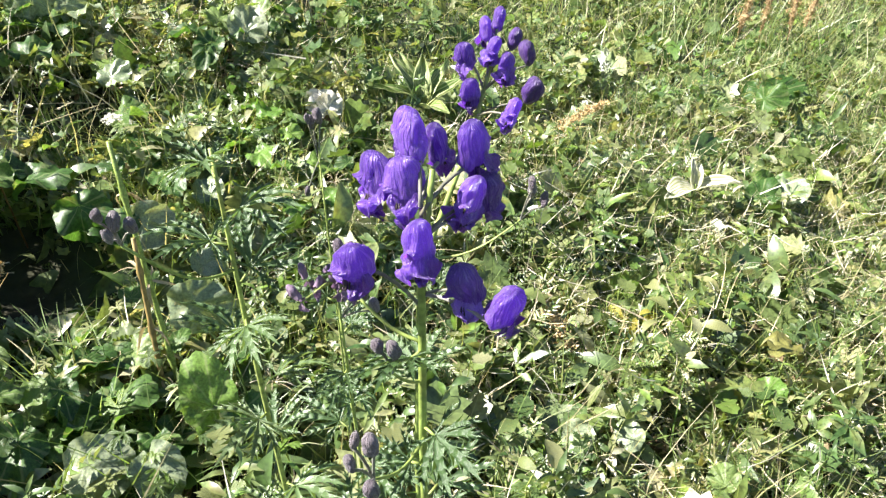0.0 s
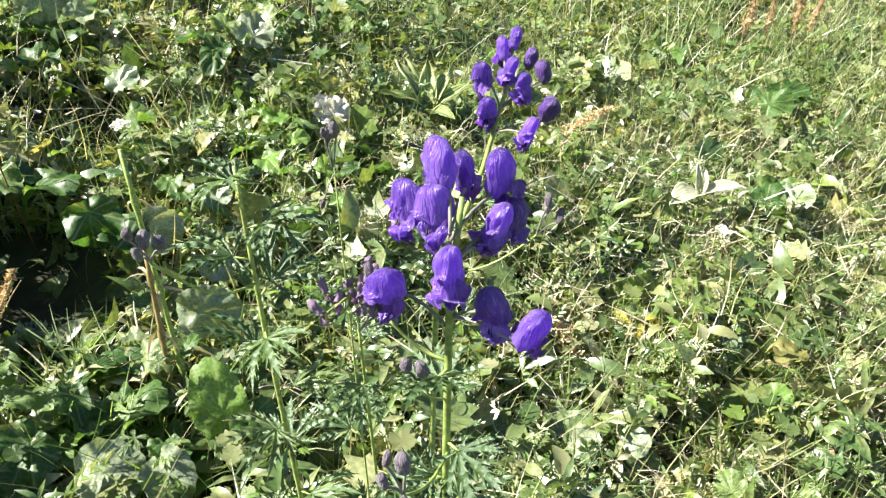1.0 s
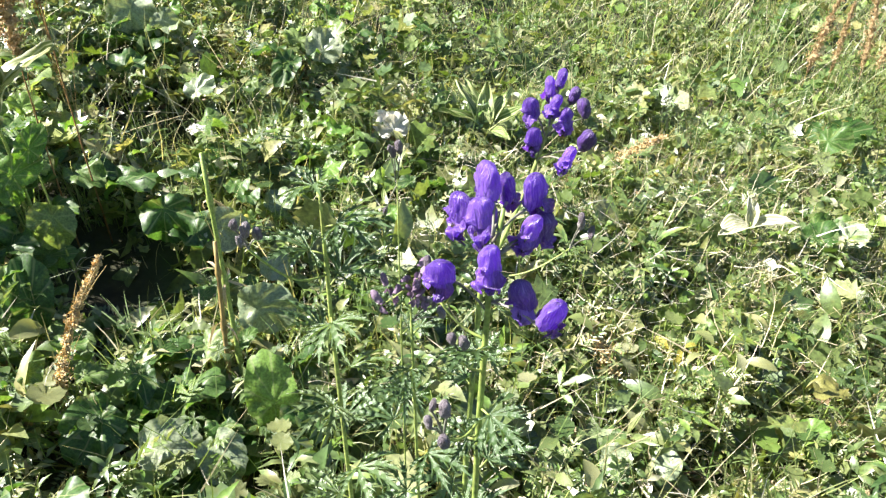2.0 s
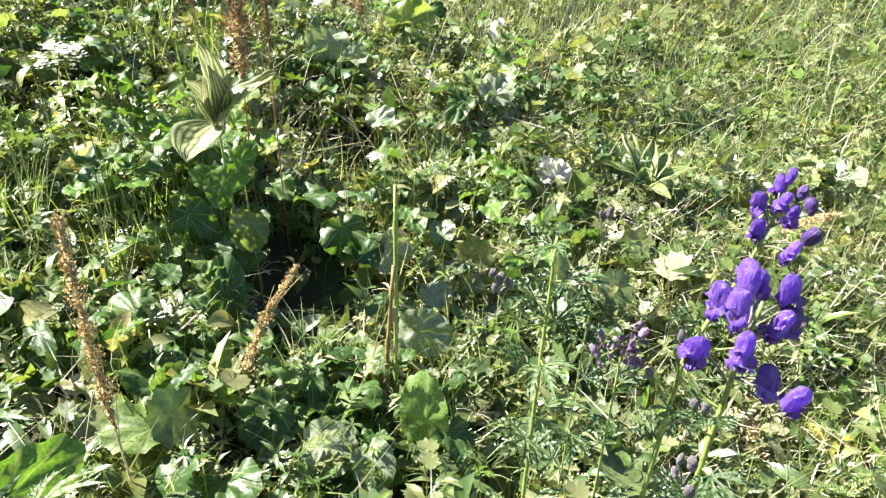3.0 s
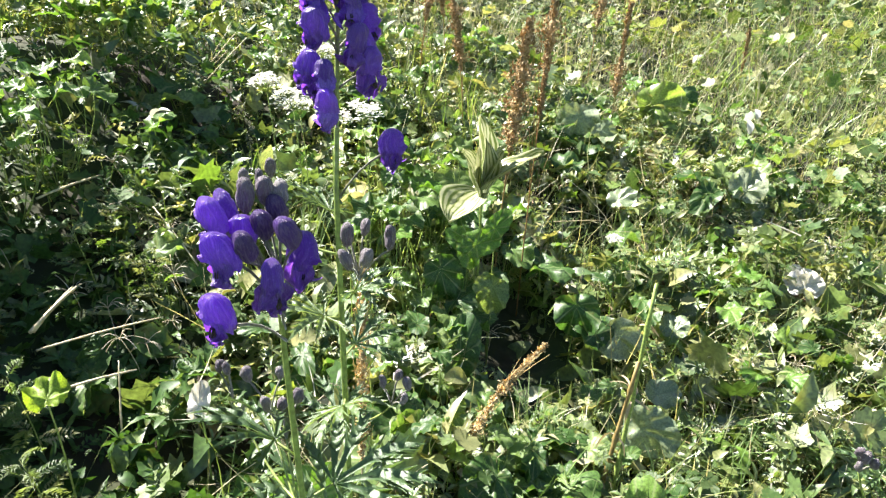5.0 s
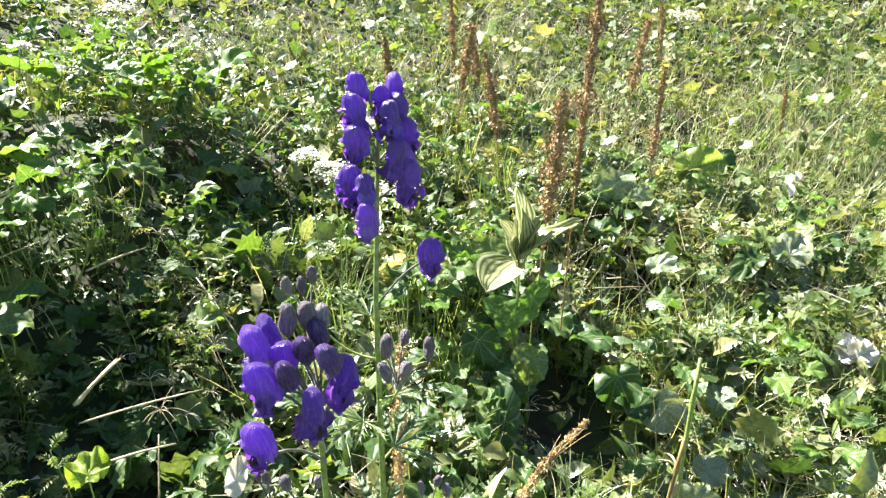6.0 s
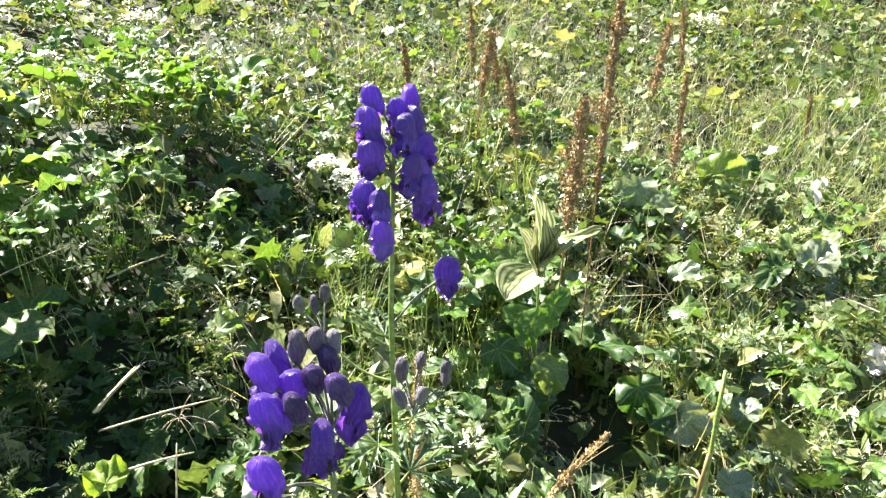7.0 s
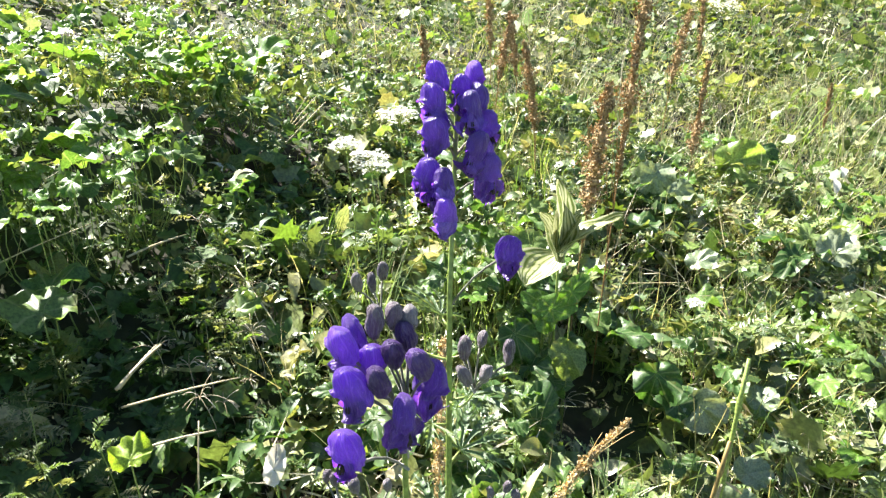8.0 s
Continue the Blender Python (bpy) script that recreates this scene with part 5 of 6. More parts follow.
def big_leaf(name, label, x, y, z, heading, rise, size, me, twist=0.0, group="large single leaves"):
    """One large leaf on a stalk from the soil."""
    g = ground_z(x, y)
    a = radians(heading)
    d = Vector((math.cos(a), math.sin(a), rise))
    z = max(z, g + 0.03)
    foot = Vector((-0.25 * size * math.cos(a), -0.25 * size * math.sin(a), 0))
    p = thing(name, x + foot.x, y + foot.y, ground_z(x + foot.x, y + foot.y), label, "leaf", group)
    root = Vector((-foot.x, -foot.y, z - p.location.z))
    v, f = tube(arc((0, 0, -0.01), root, 0.02, 5, (math.cos(a), math.sin(a), 0)), [0.0038, 0.0034, 0.003, 0.0028, 0.0024], 6)
    part("leaf_stalk", mesh_of("leaf_stalk", v, f, stem_green), p)
    part("leaf", me, p, aim(root, d, twist, size))


def place_big_leaves():
    r = random.Random(31)
    for k, (x, y, z, head, rise, size) in enumerate(((-1.28, 0.86, 0.12, 200, 0.2, 0.21), (-1.35, 1.0, 0.15, 140, 0.4, 0.19), (-1.13, 0.72, 0.08, 60, 0.9, 0.2), (-1.0, 0.78, 0.10, 310, 0.2, 0.2),
                                                     (-0.72, 1.02, -0.02, 250, 0.1, 0.22), (-0.80, 1.10, 0.0, 150, 0.3, 0.17), (-0.99, 1.13, 0.05, 0, 0.0, 0.2), (-0.85, 1.17, 0.05, 60, 0.3, 0.17), (-1.27, 1.31, 0.10, 180, 0.2, 0.16), (-1.55, 1.17, 0.22, 170, 0.3, 0.17),
                                                     (-1.76, 1.95, 0.20, 60, 0.5, 0.22), (-1.62, 1.88, 0.16, 330, 0.1, 0.2), (-1.78, 2.05, 0.24, 150, 0.6, 0.22), (-1.52, 2.2, 0.12, 20, 0.2, 0.2), (1.68, 3.06, -0.5, 40, 0.8, 0.2), (1.84, 3.06, -0.5, 110, 0.9, 0.17),
                                                     (-2.0, 3.78, 0.22, 200, 0.3, 0.3), (-0.92, 1.36, 0.06, 200, 0.2, 0.13), (-0.86, 1.38, 0.06, 340, 0.2, 0.13), (-1.14, 4.22, 0.0, 100, 1.5, 0.26), (-2.0, 5.0, 0.2, 60, 0.5, 0.3), (-1.12, 4.17, 0.02, 80, 1.4, 0.24), (-5.1, 2.86, 0.85, 150, 0.7, 0.27),
                                                     (-3.52, 1.78, 0.66, 170, 0.3, 0.26), (-3.45, 1.62, 0.62, 90, 0.2, 0.22), (-2.7, 0.34, 0.55, 190, 0.3, 0.24), (-2.85, 0.42, 0.55, 120, 0.3, 0.2), (-1.13, 1.99, 0.05, 160, 0.5, 0.2), (-1.4, 2.76, 0.1, 45, 0.3, 0.18), (-1.2, 2.55, 0.08, 120, 0.3, 0.17),
                                                     (-2.9, 2.6, 0.45, 150, 0.3, 0.18), (-4.1, 2.68, 0.72, 150, 0.4, 0.2), (2.40, 4.65, -0.65, 20, 0.4, 0.24), (-2.5, 0.95, 0.38, 90, 0.3, 0.15), (-1.9, 3.1, 0.25, 80, 0.4, 0.2), (-2.3, 2.9, 0.3, 30, 0.4, 0.2))):
        big_leaf("broad_leaf", "broad green leaf with a wavy edge", x, y, z, head, rise, size, r.choice(BROAD + DOCK[:1]), r.uniform(-0.3, 0.3))
    for x, y, z, head, rise, size, me in ((-1.95, 3.72, 0.24, 20, 0.3, 0.2, PALE_GLARE), (-0.9, 2.3, 0.0, 130, 0.6, 0.12, PALE_GLARE), (-1.15, 2.55, 0.06, 30, 0.5, 0.13, PALE_GLARE), (-0.45, 2.2, -0.1, 50, 0.8, 0.13, PALE_GLARE),
                                          (-0.8, 1.85, 0.0, 45, 0.5, 0.12, PALE_GLARE), (-1.55, 3.1, 0.14, 60, 0.7, 0.15, PALE_GLARE), (-3.9, 1.5, 0.85, 40, 0.5, 0.16, PALE_GLARE), (-4.43, 2.42, 0.95, 60, 0.9, 0.28, FRESH), (-3.16, 1.40, 0.62, 70, 0.7, 0.14, FRESH), (-3.9, 1.1, 0.85, 120, 0.6, 0.17, FRESH), (-4.2, 1.3, 0.95, 60, 0.5, 0.18, FRESH)):
        shiny = me is PALE_GLARE
        big_leaf("broad_leaf", "broad leaf, sun glare painted pale on its face" if shiny else "broad sunlit fresh green leaf", x, y, z, head, rise, size, r.choice(me), r.uniform(-0.3, 0.3))
    for x, y, z, head, rise, size, me, label in ((1.23, 1.74, -0.30, 160, 0.3, 0.12, AUTUMN[0], "yellowing leaf with brown blotches"), (2.56, 3.55, -0.66, 120, 0.5, 0.17, AUTUMN[1], "orange autumn leaf in the herbs"), (-3.05, 0.52, 0.52, 200, 0.1, 0.17, AUTUMN[1], "yellow leaf with a brown edge"),
                                                 (-2.18, 0.99, 0.30, 250, -0.8, 0.13, AUTUMN[0], "drooping yellow-brown withered leaf"), (-1.94, 0.26, 0.42, 140, 0.5, 0.11, YELLOW_ROUND, "bright yellow-green leaf with the sun behind it"), (-1.7, 3.9, 0.12, 60, 0.3, 0.12, AUTUMN[1], "small orange autumn leaf")):
        big_leaf("autumn_leaf", label, x, y, z, head, rise, size, me, 0.2, "yellowed leaves")
    for k, (x, y, z, head, rise, size) in enumerate(((-1.37, 2.8, -0.04, 130, 2.5, 0.12), (-1.26, 4.47, 0.24, 120, 1.8, 0.10), (-4.47, 1.5, 0.98, 60, 0.8, 0.15), (-3.2, 1.42, 0.64, 30, 0.8, 0.11), (-4.3, 0.85, 0.9, 50, 0.8, 0.15), (-1.74, 0.57, 0.30, 120, 1.2, 0.066), (-1.83, 3.75, 0.14, 80, 1.2, 0.09), (-1.9, 4.0, 0.02, 30, 1.0, 0.10), (-2.3, 6.4, 0.2, 60, 1.2, 0.11), (-1.34, 5.0, 0.2, 120, 1.0, 0.09), (-3.45, 1.5, 0.6, 200, 0.8, 0.10), (-4.9, 1.75, 0.9, 200, 0.8, 0.12), (0.3, 1.6, -0.2, 30, 0.3, 0.06))):
        big_leaf("bleached_leaf", "pale bleached leaf, almost white", x, y, z, head, rise, size, PALE_LONG if y == 0.57 else PALE[k % 2] if size > 0.12 else PALE_SMALL, r.uniform(-0.4, 0.4), "bleached leaves")


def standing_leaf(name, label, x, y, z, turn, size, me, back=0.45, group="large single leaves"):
    """A large leaf held up on its stalk, its middle at x, y, z; it faces the standing place at -0.2, -0.2, its tip
    turned by so many degrees from upright.
    """
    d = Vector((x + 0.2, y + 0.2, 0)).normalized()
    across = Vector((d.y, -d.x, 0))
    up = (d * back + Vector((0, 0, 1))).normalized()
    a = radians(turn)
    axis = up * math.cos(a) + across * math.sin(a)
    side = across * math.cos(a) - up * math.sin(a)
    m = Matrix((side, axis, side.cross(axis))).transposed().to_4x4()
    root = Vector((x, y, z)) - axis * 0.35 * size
    foot = Vector((root.x + 0.05 * d.x, root.y + 0.05 * d.y, 0))
    foot.z = ground_z(foot.x, foot.y)
    p = thing(name, *foot, label, "leaf", group)
    v, f = tube(arc((0, 0, -0.01), root - foot, 0.02, 5, d), [0.0038, 0.0034, 0.003, 0.0028, 0.0024], 6)
    part("leaf_stalk", mesh_of("leaf_stalk", v, f, stem_green), p)
    part("leaf", me, p, Matrix.Translation(root - foot) @ m @ Matrix.Scale(size, 4))


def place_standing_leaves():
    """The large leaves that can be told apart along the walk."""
    green, dark, pale, white = "large upright sunlit green leaf", "large dark green crinkled leaf", "broad leaf with sun glare put into its pale grey", "white bleached leaf folded like a fan"
    for x, y, z, turn, size, me, label in ((-1.395, 1.42, 0.21, 10, 0.145, DOCK[0], dark), (-0.60, 1.20, 0.11, -12, 0.150, DOCK_FRESH[1], dark), (-0.374, 3.08, -0.18, -15, 0.19, DOCK_FRESH[1], green), (-1.027, 3.70, 0.22, 10, 0.20, PALE_GLARE[0], pale),
                                           (-1.845, 4.50, 0.33, 70, 0.30, FRESH[1], green), (-2.12, 3.66, 0.27, 185, 0.27, PALE_GLARE[1], pale), (-1.92, 3.70, 0.25, 140, 0.17, PALE_GLARE[2], pale), (-0.70, 1.58, 0.06, 95, 0.18, PALE_GLARE[2], pale),
                                           (-1.62, 1.62, 0.28, 150, 0.16, BROAD[1], dark), (-1.48, 1.70, 0.22, 200, 0.15, BROAD[3], dark), (-1.20, 1.95, 0.10, 170, 0.20, BROAD[2], dark), (-1.02, 2.05, 0.02, 120, 0.17, PALE_GLARE[0], pale), (-1.25, 1.00, 0.16, 80, 0.17, BROAD[4], dark), (-1.14, 0.44, 0.46, 75, 0.15, DOCK_FRESH[1], green)):
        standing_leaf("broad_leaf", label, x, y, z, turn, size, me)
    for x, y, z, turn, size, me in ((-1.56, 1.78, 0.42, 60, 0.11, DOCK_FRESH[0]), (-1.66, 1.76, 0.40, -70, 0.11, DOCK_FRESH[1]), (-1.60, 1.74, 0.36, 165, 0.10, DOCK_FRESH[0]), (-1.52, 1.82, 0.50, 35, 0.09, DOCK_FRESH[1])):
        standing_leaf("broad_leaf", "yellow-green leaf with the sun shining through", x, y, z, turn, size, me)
    for x, y, z, turn, size, me in ((-1.03, 1.16, 0.06, -60, 0.17, PALE_GLARE[0]), (-0.79, 1.02, 0.05, 100, 0.16, PALE_GLARE[1]), (-1.03, 1.00, 0.09, -120, 0.16, BROAD[3]), (-0.66, 1.00, 0.03, 150, 0.13, PALE_GLARE[2]), (0.42, 1.32, -0.24, 80, 0.10, PALE_GLARE[0]), (0.55, 1.34, -0.24, -70, 0.09, PALE_GLARE[2]),
                                    (0.26, 1.17, -0.21, 120, 0.10, PALE_GLARE[1]), (0.81, 1.22, -0.28, -40, 0.10, BROAD[0]), (1.13, 1.60, -0.34, 30, 0.11, FRESH[0]), (2.12, 4.05, -0.42, 75, 0.22, BROAD[2]), (1.60, 2.90, -0.36, 10, 0.17, BROAD[1]), (1.72, 2.92, -0.36, -30, 0.16, PALE_GLARE[0])):
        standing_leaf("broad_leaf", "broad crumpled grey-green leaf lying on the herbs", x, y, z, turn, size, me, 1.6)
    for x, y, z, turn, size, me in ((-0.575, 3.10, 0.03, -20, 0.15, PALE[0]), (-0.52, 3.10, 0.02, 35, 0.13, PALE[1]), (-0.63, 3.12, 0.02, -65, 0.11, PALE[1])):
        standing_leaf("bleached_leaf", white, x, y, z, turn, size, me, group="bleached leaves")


def grass_tuft(x, y, count, length, mat, seed, stiff=1.0):
    """A tuft of narrow blades that arch over to all sides."""
    r = random.Random(seed)
    V, F = [], []
    for k in range(count):
        a, q, l = r.uniform(0, 6.28), r.uniform(0.1, 0.9) / stiff, length * r.uniform(0.55, 1.15)
        d, side = Vector((math.cos(a), math.sin(a), 0)), Vector((-math.sin(a), math.cos(a), 0))
        w, foot = r.uniform(0.0016, 0.0040), Vector((r.gauss(0, 0.02), r.gauss(0, 0.02), -0.01))
        i0 = len(V)
        for i in range(6):
            u = i / 5
            c = foot + d * (l * (0.2 * u + 0.65 * q * u * u)) + Vector((0, 0, l * (u - 0.55 * q * u ** 2.6)))
            h = w * (1 - u) ** 0.5 + 0.0002
            V += [c - side * h, c + Vector((0, 0, -0.25 * h)), c + side * h]
            if i:
                b = i0 + 3 * (i - 1)
                F += [(b, b + 1, b + 4, b + 3), (b + 1, b + 2, b + 5, b + 4)]
    ob = new("grass_tuft", mesh_of("grass_tuft", V, F, mat))
    ob.location = (x, y, ground_z(x, y))
    tagged(ob, "tuft of arching narrow grass blades", "grass", "grass tufts")


def dead_umbel(x, y, top, radius, seed):
    """A dry flower head: a thin stalk with curled pale spokes."""
    r = random.Random(seed)
    g = ground_z(x, y)
    end = Vector((r.uniform(-0.06, 0.06), r.uniform(-0.06, 0.06), top - g))
    V, F = tube(arc((0, 0, -0.01), end, 0.02, 5, (1, 0.4, 0)), [0.0016, 0.0015, 0.0014, 0.0012, 0.001], 5)
    V, F = list(V), list(F)
    for k in range(9):
        a, l = 2.4 * k + r.uniform(-0.4, 0.4), radius * r.uniform(0.6, 1.2)
        tip = end + Vector((math.cos(a) * l, math.sin(a) * l, r.uniform(-0.3, 0.7) * l))
        v, f = tube(arc(end, tip, r.uniform(0.1, 0.35) * l, 6), [0.0011, 0.0011, 0.001, 0.001, 0.0012, 0.0022], 4)
        F += [tuple(i + len(V) for i in t) for t in f]
        V += v
    ob = new("dry_flower_head", mesh_of("dry_flower_head", V, F, hay_pale))
    ob.location = (x, y, g)
    tagged(ob, "dry flower head with curled pale spokes", "flower", "dry flower heads")


def plant_dead_umbels():
    r = random.Random(41)
    for k in range(26):
        x, y = (r.uniform(-3.0, -2.1), r.uniform(0.5, 1.25)) if k < 16 else (r.uniform(-1.9, 0.3), r.uniform(1.3, 2.8))
        dead_umbel(x, y, ground_z(x, y) + r.uniform(0.14, 0.3), r.uniform(0.04, 0.09), 600 + k)


def plant_tufts():
    r = random.Random(77)
    for k, (x0, x1, y0, y1, n, l) in enumerate(((-1.10, -0.42, 1.12, 1.85, 26, 0.27), (-2.4, -1.6, 1.45, 2.25, 20, 0.42), (-0.4, 1.4, 1.1, 2.6, 16, 0.22), (-2.6, -1.9, 0.5, 1.3, 8, 0.26), (-4.2, -2.4, 1.4, 3.2, 16, 0.36), (-1.5, 0.4, 2.2, 3.6, 14, 0.28), (-3.3, -2.2, 2.6, 3.8, 14, 0.5))):
        for j in range(n):
            x, y = r.uniform(x0, x1), r.uniform(y0, y1)
            if float(bare(x, y)) < 0.5:
                grass_tuft(x, y, 16, l * r.uniform(0.75, 1.2), tuft_green if k < 2 else grass_green, 900 + 40 * k + j, 1.0 if k not in (1, 6) else 2.2)


FEATHERED = [mesh_of("leaf", *[q.tolist() for q in pinnate(9, 0.035, 30 + k)], lobed_green) for k in range(3)]


def feather_herb(x, y, height, seed):
    """An upright herb with feathery leaves all the way up its stalk."""
    r = random.Random(seed)
    g = ground_z(x, y)
    p = thing("feather_herb", x, y, g, "slender herb with feathery grey-green leaves", "plant", "feathery herbs")
    end = Vector((r.uniform(-0.06, 0.06), r.uniform(-0.06, 0.06), height))
    stalk = arc((0, 0, -0.01), end, 0.02, 7, (1, 0.3, 0))
    v, f = tube(stalk, [0.0026, 0.0024, 0.0022, 0.002, 0.0017, 0.0014, 0.001], 6)
    part("stem", mesh_of("stem", v, f, stem_green), p)
    a = r.uniform(0, 6)
    for k in range(13):
        q = 0.3 + 0.7 * k / 12
        a += 2.4
        at = stalk[0].lerp(end, q)
        part("leaf", r.choice(FEATHERED), p, aim(at, (math.cos(a), math.sin(a), r.uniform(0.1, 0.9)), r.uniform(-0.4, 0.4), r.uniform(0.07, 0.13) * (1.25 - 0.6 * q)))


def plant_feather_herbs():
    r = random.Random(55)
    for k in range(22):
        x, y = (r.uniform(-2.75, -1.95), r.uniform(-0.12, 0.35)) if k < 14 else (r.uniform(-3.3, -2.3), r.uniform(0.7, 1.5))
        feather_herb(x, y, r.uniform(0.22, 0.42), 1200 + k)


def straw(x, y, h, heading, length, rise, seed):
    g = ground_z(x, y)
    r = random.Random(seed)
    a = radians(heading)
    d = Vector((math.cos(a), math.sin(a), rise)).normalized()
    v, f = tube(arc((0, 0, 0), d * length, r.uniform(-0.04, 0.06) * length, 6), [0.0024, 0.0024, 0.0022, 0.002, 0.0016, 0.0008], 5)
    ob = new("dry_stalk", mesh_of("dry_stalk", v, f, straw_pale))
    ob.location = (x, y, g + h)
    tagged(ob, "fallen dry straw-coloured stalk among the herbs", "stalk", "fallen dry stalks")


front_monkshood()
rear_monkshood()
budding_monkshood()
tall_monkshood()
leafy_monkshood()
wilting_monkshood()
hellebore(-1.60, 1.79, 0.68, "tall false hellebore with striped pleated leaves", [(0.63, 188, 3.0, 0.27, 0.15, 0.02), (0.58, 196, 1.5, 0.21, 0.18, 0.05), (0.62, 160, 3.4, 0.20, 0.13, 0.04), (0.61, 262, -0.75, 0.18, 0.21, 0.05), (0.63, 42, 0.42, 0.27, 0.10, 0.12), (0.65, 75, 1.0, 0.17, 0.11, 0.1)], 1)
hellebore(-0.10, 3.40, -0.12, "false hellebore with narrow striped leaves", [(-0.18, 115, 1.0, 0.34, 0.10, 0.25), (-0.18, 60, 0.9, 0.32, 0.10, 0.3), (-0.17, 20, 0.5, 0.30, 0.09, 0.3), (-0.17, 190, 0.8, 0.30, 0.09, 0.35), (-0.18, 150, 1.2, 0.34, 0.10, 0.25), (-0.18, 300, 0.5, 0.28, 0.1, 0.4), (-0.18, 85, 1.4, 0.30, 0.10, 0.2)], 2, pleated_green)
hellebore(1.20, 2.80, -0.27, "small false hellebore with bleached pleated leaves", [(-0.30, 215, 0.15, 0.20, 0.14, 0.3), (-0.30, 350, 0.25, 0.21, 0.09, 0.25), (-0.30, 60, 1.2, 0.13, 0.06, 0.1), (-0.30, 115, 1.4, 0.15, 0.05, 0.1)], 3, pleated_pale)
seed_spike("leaning sorrel stalk with dry reddish seeds", -1.16, 1.09, 0.50, 0.3, 0.036, seed_tan, (0.18, 0.13), 1, stem_mat=straw_pale, count=1500, grain=0.0062)
seed_spike("tan seeding sorrel stalk beside the monkshoods", -1.22, 0.70, 0.86, 0.4, 0.036, seed_tan, (-0.03, 0.06), 2, stem_mat=straw_pale, count=1400, grain=0.0062)
for k, (x, y, top, low, th) in enumerate(((-1.58, 2.13, 1.55, 0.58, 0.05), (-1.67, 2.05, 1.22, 0.62, 0.045), (-2.62, 3.12, 1.17, 0.5, 0.055), (-1.95, 3.8, 1.05, 0.5, 0.05), (-3.12, 3.3, 1.26, 0.6, 0.055), (-3.1, 3.58, 1.26, 0.6, 0.05), (-3.42, 3.02, 1.2, 0.6, 0.05), (-2.75, 5.1, 1.2, 0.5, 0.06),
                                          (-3.3, 7.0, 1.2, 0.45, 0.05), (-1.9, 6.6, 0.55, 0.4, 0.04), (2.7, 6.2, -0.1, 0.3, 0.06), (3.33, 6.5, -0.1, 0.3, 0.06), (3.0, 6.4, -0.2, 0.3, 0.05), (3.55, 6.7, -0.15, 0.3, 0.06), (-4.0, 4.4, 1.35, 0.5, 0.04))):
    seed_spike("upright dock stalk packed with rust-brown seeds", x, y, top, low, (1.35, 1.9, 1.6)[k % 3] * th, seed_brown, (0.09 * math.sin(k * 2.1), 0.09 * math.cos(k * 1.7)), 10 + k, "rust-brown dock stalks", grain=0.0095, count=1500)
for k, (x, y, top, rad) in enumerate(((-2.08, 1.66, 0.82, 0.085), (-2.35, 1.53, 0.86, 0.075), (-2.46, 1.50, 0.93, 0.06), (-2.50, 1.87, 0.96, 0.085), (-2.42, 1.62, 0.80, 0.06), (-5.7, 2.44, 1.25, 0.14), (-5.3, 2.1, 1.15, 0.1), (-3.47, 8.1, 0.95, 0.17), (3.85, 7.4, -0.55, 0.09), (4.2, 7.45, -0.6, 0.09))):
    umbel("white umbel flower on a thin green stalk", x, y, top, rad, 60 + k)
umbel("small white flower cluster by the old stalk", -1.30, 2.62, 0.16, 0.035, 91)
for k, (x, y, h, lx, ly) in enumerate(((0.58, 3.50, 0.36, 0.30, -0.06), (0.48, 1.70, 0.26, -0.10, 0.14))):
    seed_spike("drooping tan seed plume lying on the herbs", x, y, ground_z(x, y) + h, 0.3, 0.105, seed_tan, (lx, ly), 45 + k, "dry plumes", grain=0.009, count=1100)
plant_clumps()
place_big_leaves()
place_standing_leaves()
plant_tufts()
plant_feather_herbs()
plant_dead_umbels()


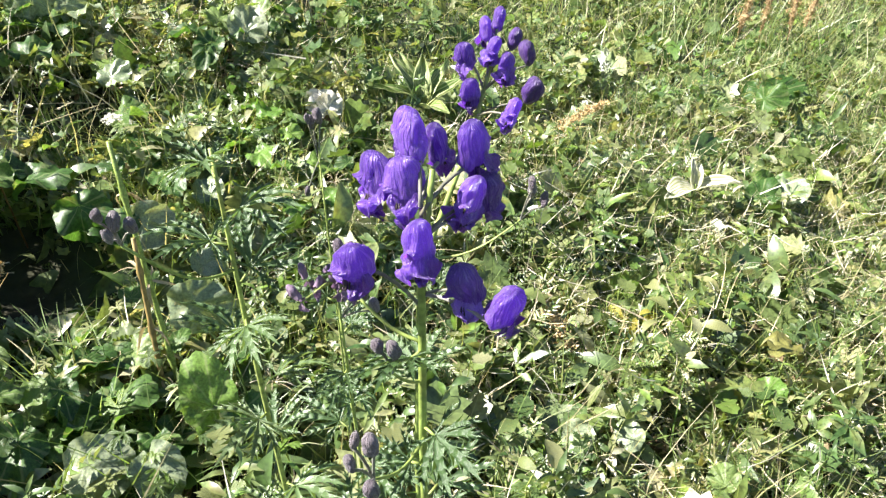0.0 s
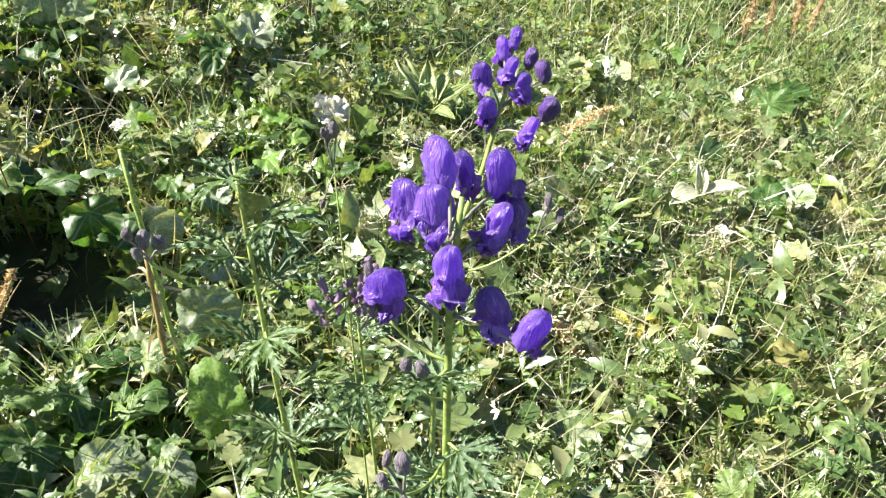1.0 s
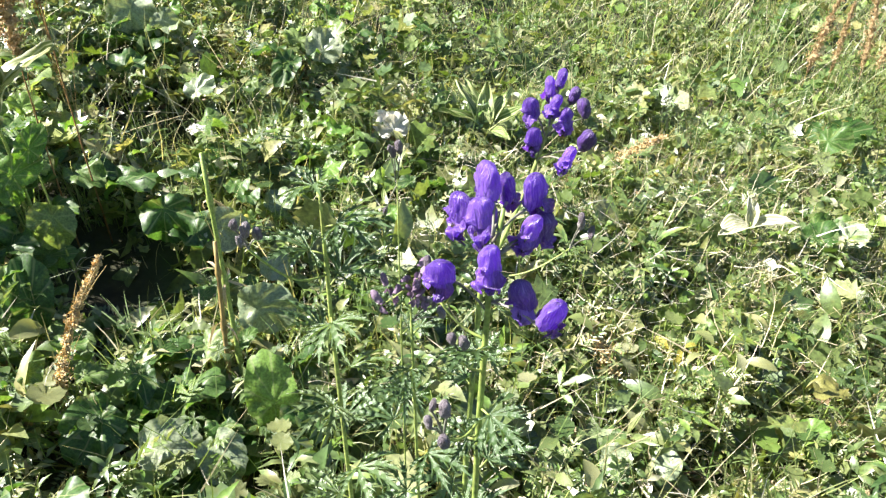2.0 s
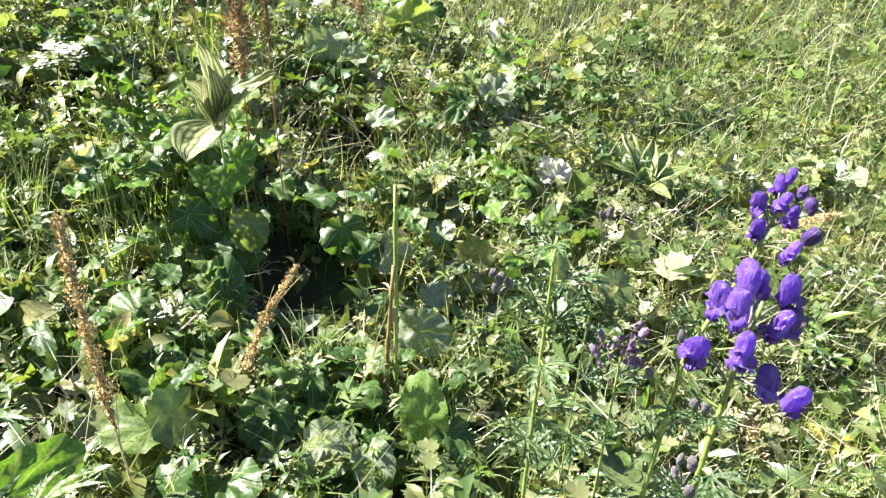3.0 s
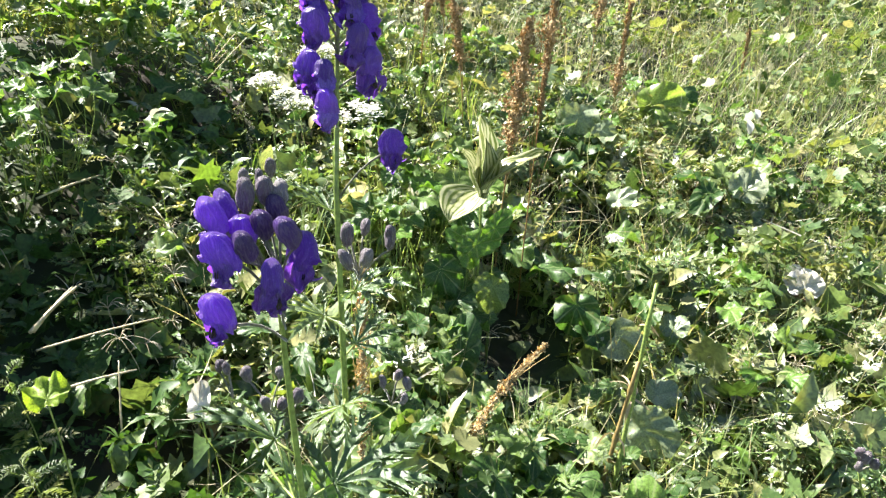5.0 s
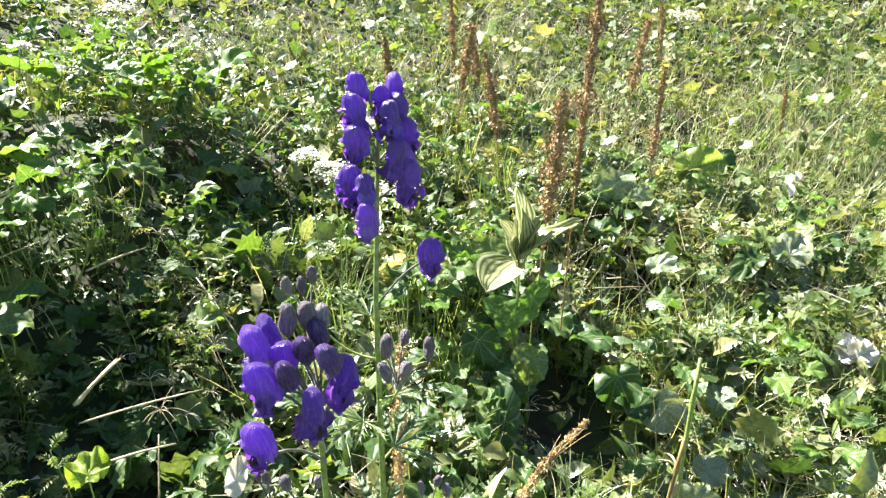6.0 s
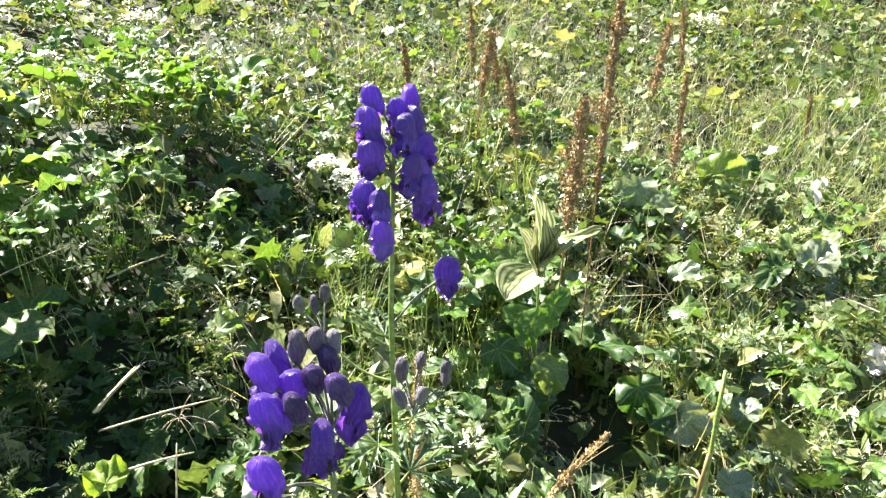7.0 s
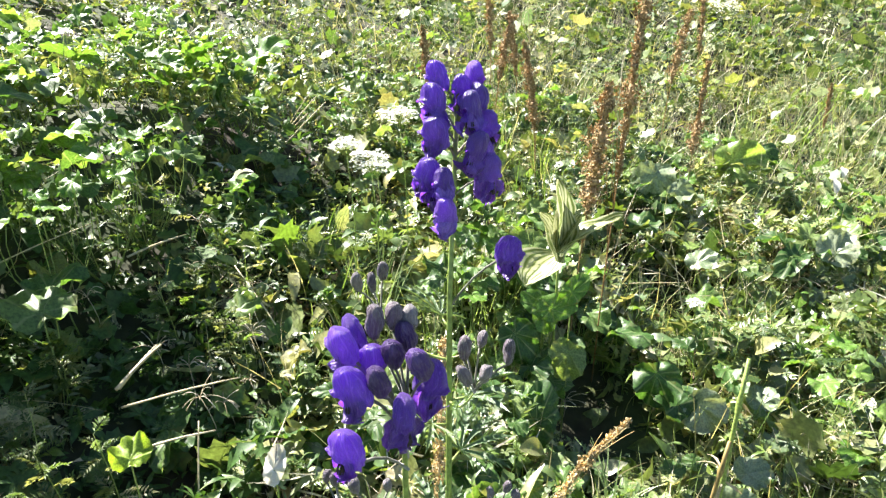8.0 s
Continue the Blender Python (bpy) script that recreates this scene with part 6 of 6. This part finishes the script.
def dry_stem(label, x, y, top, lean, mat, seed):
    """A cut-off old stalk with swollen joints and shreds of dead leaf."""
    r = random.Random(seed)
    g = ground_z(x, y)
    p = thing("old_stalk", x, y, g, label, "stalk", "old stalks")
    pts = [Vector((lean[0] * s, lean[1] * s, (top - g) * s - 0.02 * (1 - s))) for s in (0, 0.22, 0.26, 0.3, 0.5, 0.55, 0.6, 0.8, 0.84, 0.88, 1)]
    v, f = tube(pts, [0.0082, 0.0072, 0.0110, 0.0072, 0.0068, 0.0105, 0.0066, 0.0062, 0.0094, 0.006, 0.0055], 8)
    part("stem", mesh_of("stem", v, f, mat), p)
    for s in (0.26, 0.55, 0.84):
        for k in range(3):
            c = Vector((lean[0] * s, lean[1] * s, (top - g) * s))
            v, f = ovate(5, 0.06, 0.4, 0.5)
            a = r.uniform(0, 6.28)
            part("dead_leaf", mesh_of("dead_leaf", v.tolist(), f.tolist(), litter_dry), p, aim(c, (math.cos(a), math.sin(a), r.uniform(-1.5, 0.5)), r.uniform(-1, 1), r.uniform(0.05, 0.1)))


dry_stem("cut-off yellow-green stalk with brown joints", -0.74, 1.33, 0.69, (-0.03, 0.11), stem_green, 1)
dry_stem("old brown stalk in the herbs", -0.78, 1.30, 0.45, (0.02, 0.09), stem_brown, 2)
rs = random.Random(9)
for k, (p, q, r0) in enumerate((((-2.366, 0.405, 0.362), (-2.428, 0.602, 0.417), 0.006), ((-2.38, 0.42, 0.35), (-2.45, 0.60, 0.41), 0.005), ((-2.278, 0.38, 0.35), (-2.136, 0.72, 0.357), 0.0035), ((-2.095, 0.34, 0.312), (-1.98, 0.531, 0.334), 0.004),
                                ((-1.906, 0.414, 0.221), (-1.998, 0.492, 0.383), 0.003), ((-3.16, 0.366, 0.577), (-3.192, 0.737, 0.619), 0.003), ((-2.982, 0.763, 0.521), (-3.023, 1.046, 0.52), 0.005), ((-2.365, 1.024, 0.337), (-2.716, 1.082, 0.457), 0.003),
                                ((-3.623, 1.875, 0.556), (-3.525, 2.189, 0.875), 0.004), ((-3.668, 1.945, 0.565), (-3.549, 2.139, 0.782), 0.004), ((-3.60, 1.90, 0.55), (-3.42, 2.17, 0.86), 0.004), ((-3.65, 1.92, 0.55), (-3.60, 2.22, 0.90), 0.003))):
    base = Vector(p)
    v, f = tube(arc((0, 0, 0), Vector(q) - base, 0.006, 6), [r0, r0, r0 * 0.95, r0 * 0.9, r0 * 0.8, r0 * 0.6], 6)
    ob = new("dry_stalk", mesh_of("dry_stalk", v, f, straw_pale))
    ob.location = base
    tagged(ob, "dry straw-coloured stalk lying across the herbs", "stalk", "fallen dry stalks")
for k in range(38):
    y = 1.0 + 3.4 * rs.random()
    x = rs.uniform(-2.0 - 0.2 * y, 0.8 + 0.42 * y)
    straw(x, y, rs.uniform(0.08, 0.2), rs.uniform(0, 360), rs.uniform(0.12, 0.34), rs.uniform(-0.1, 0.9), 50 + k)
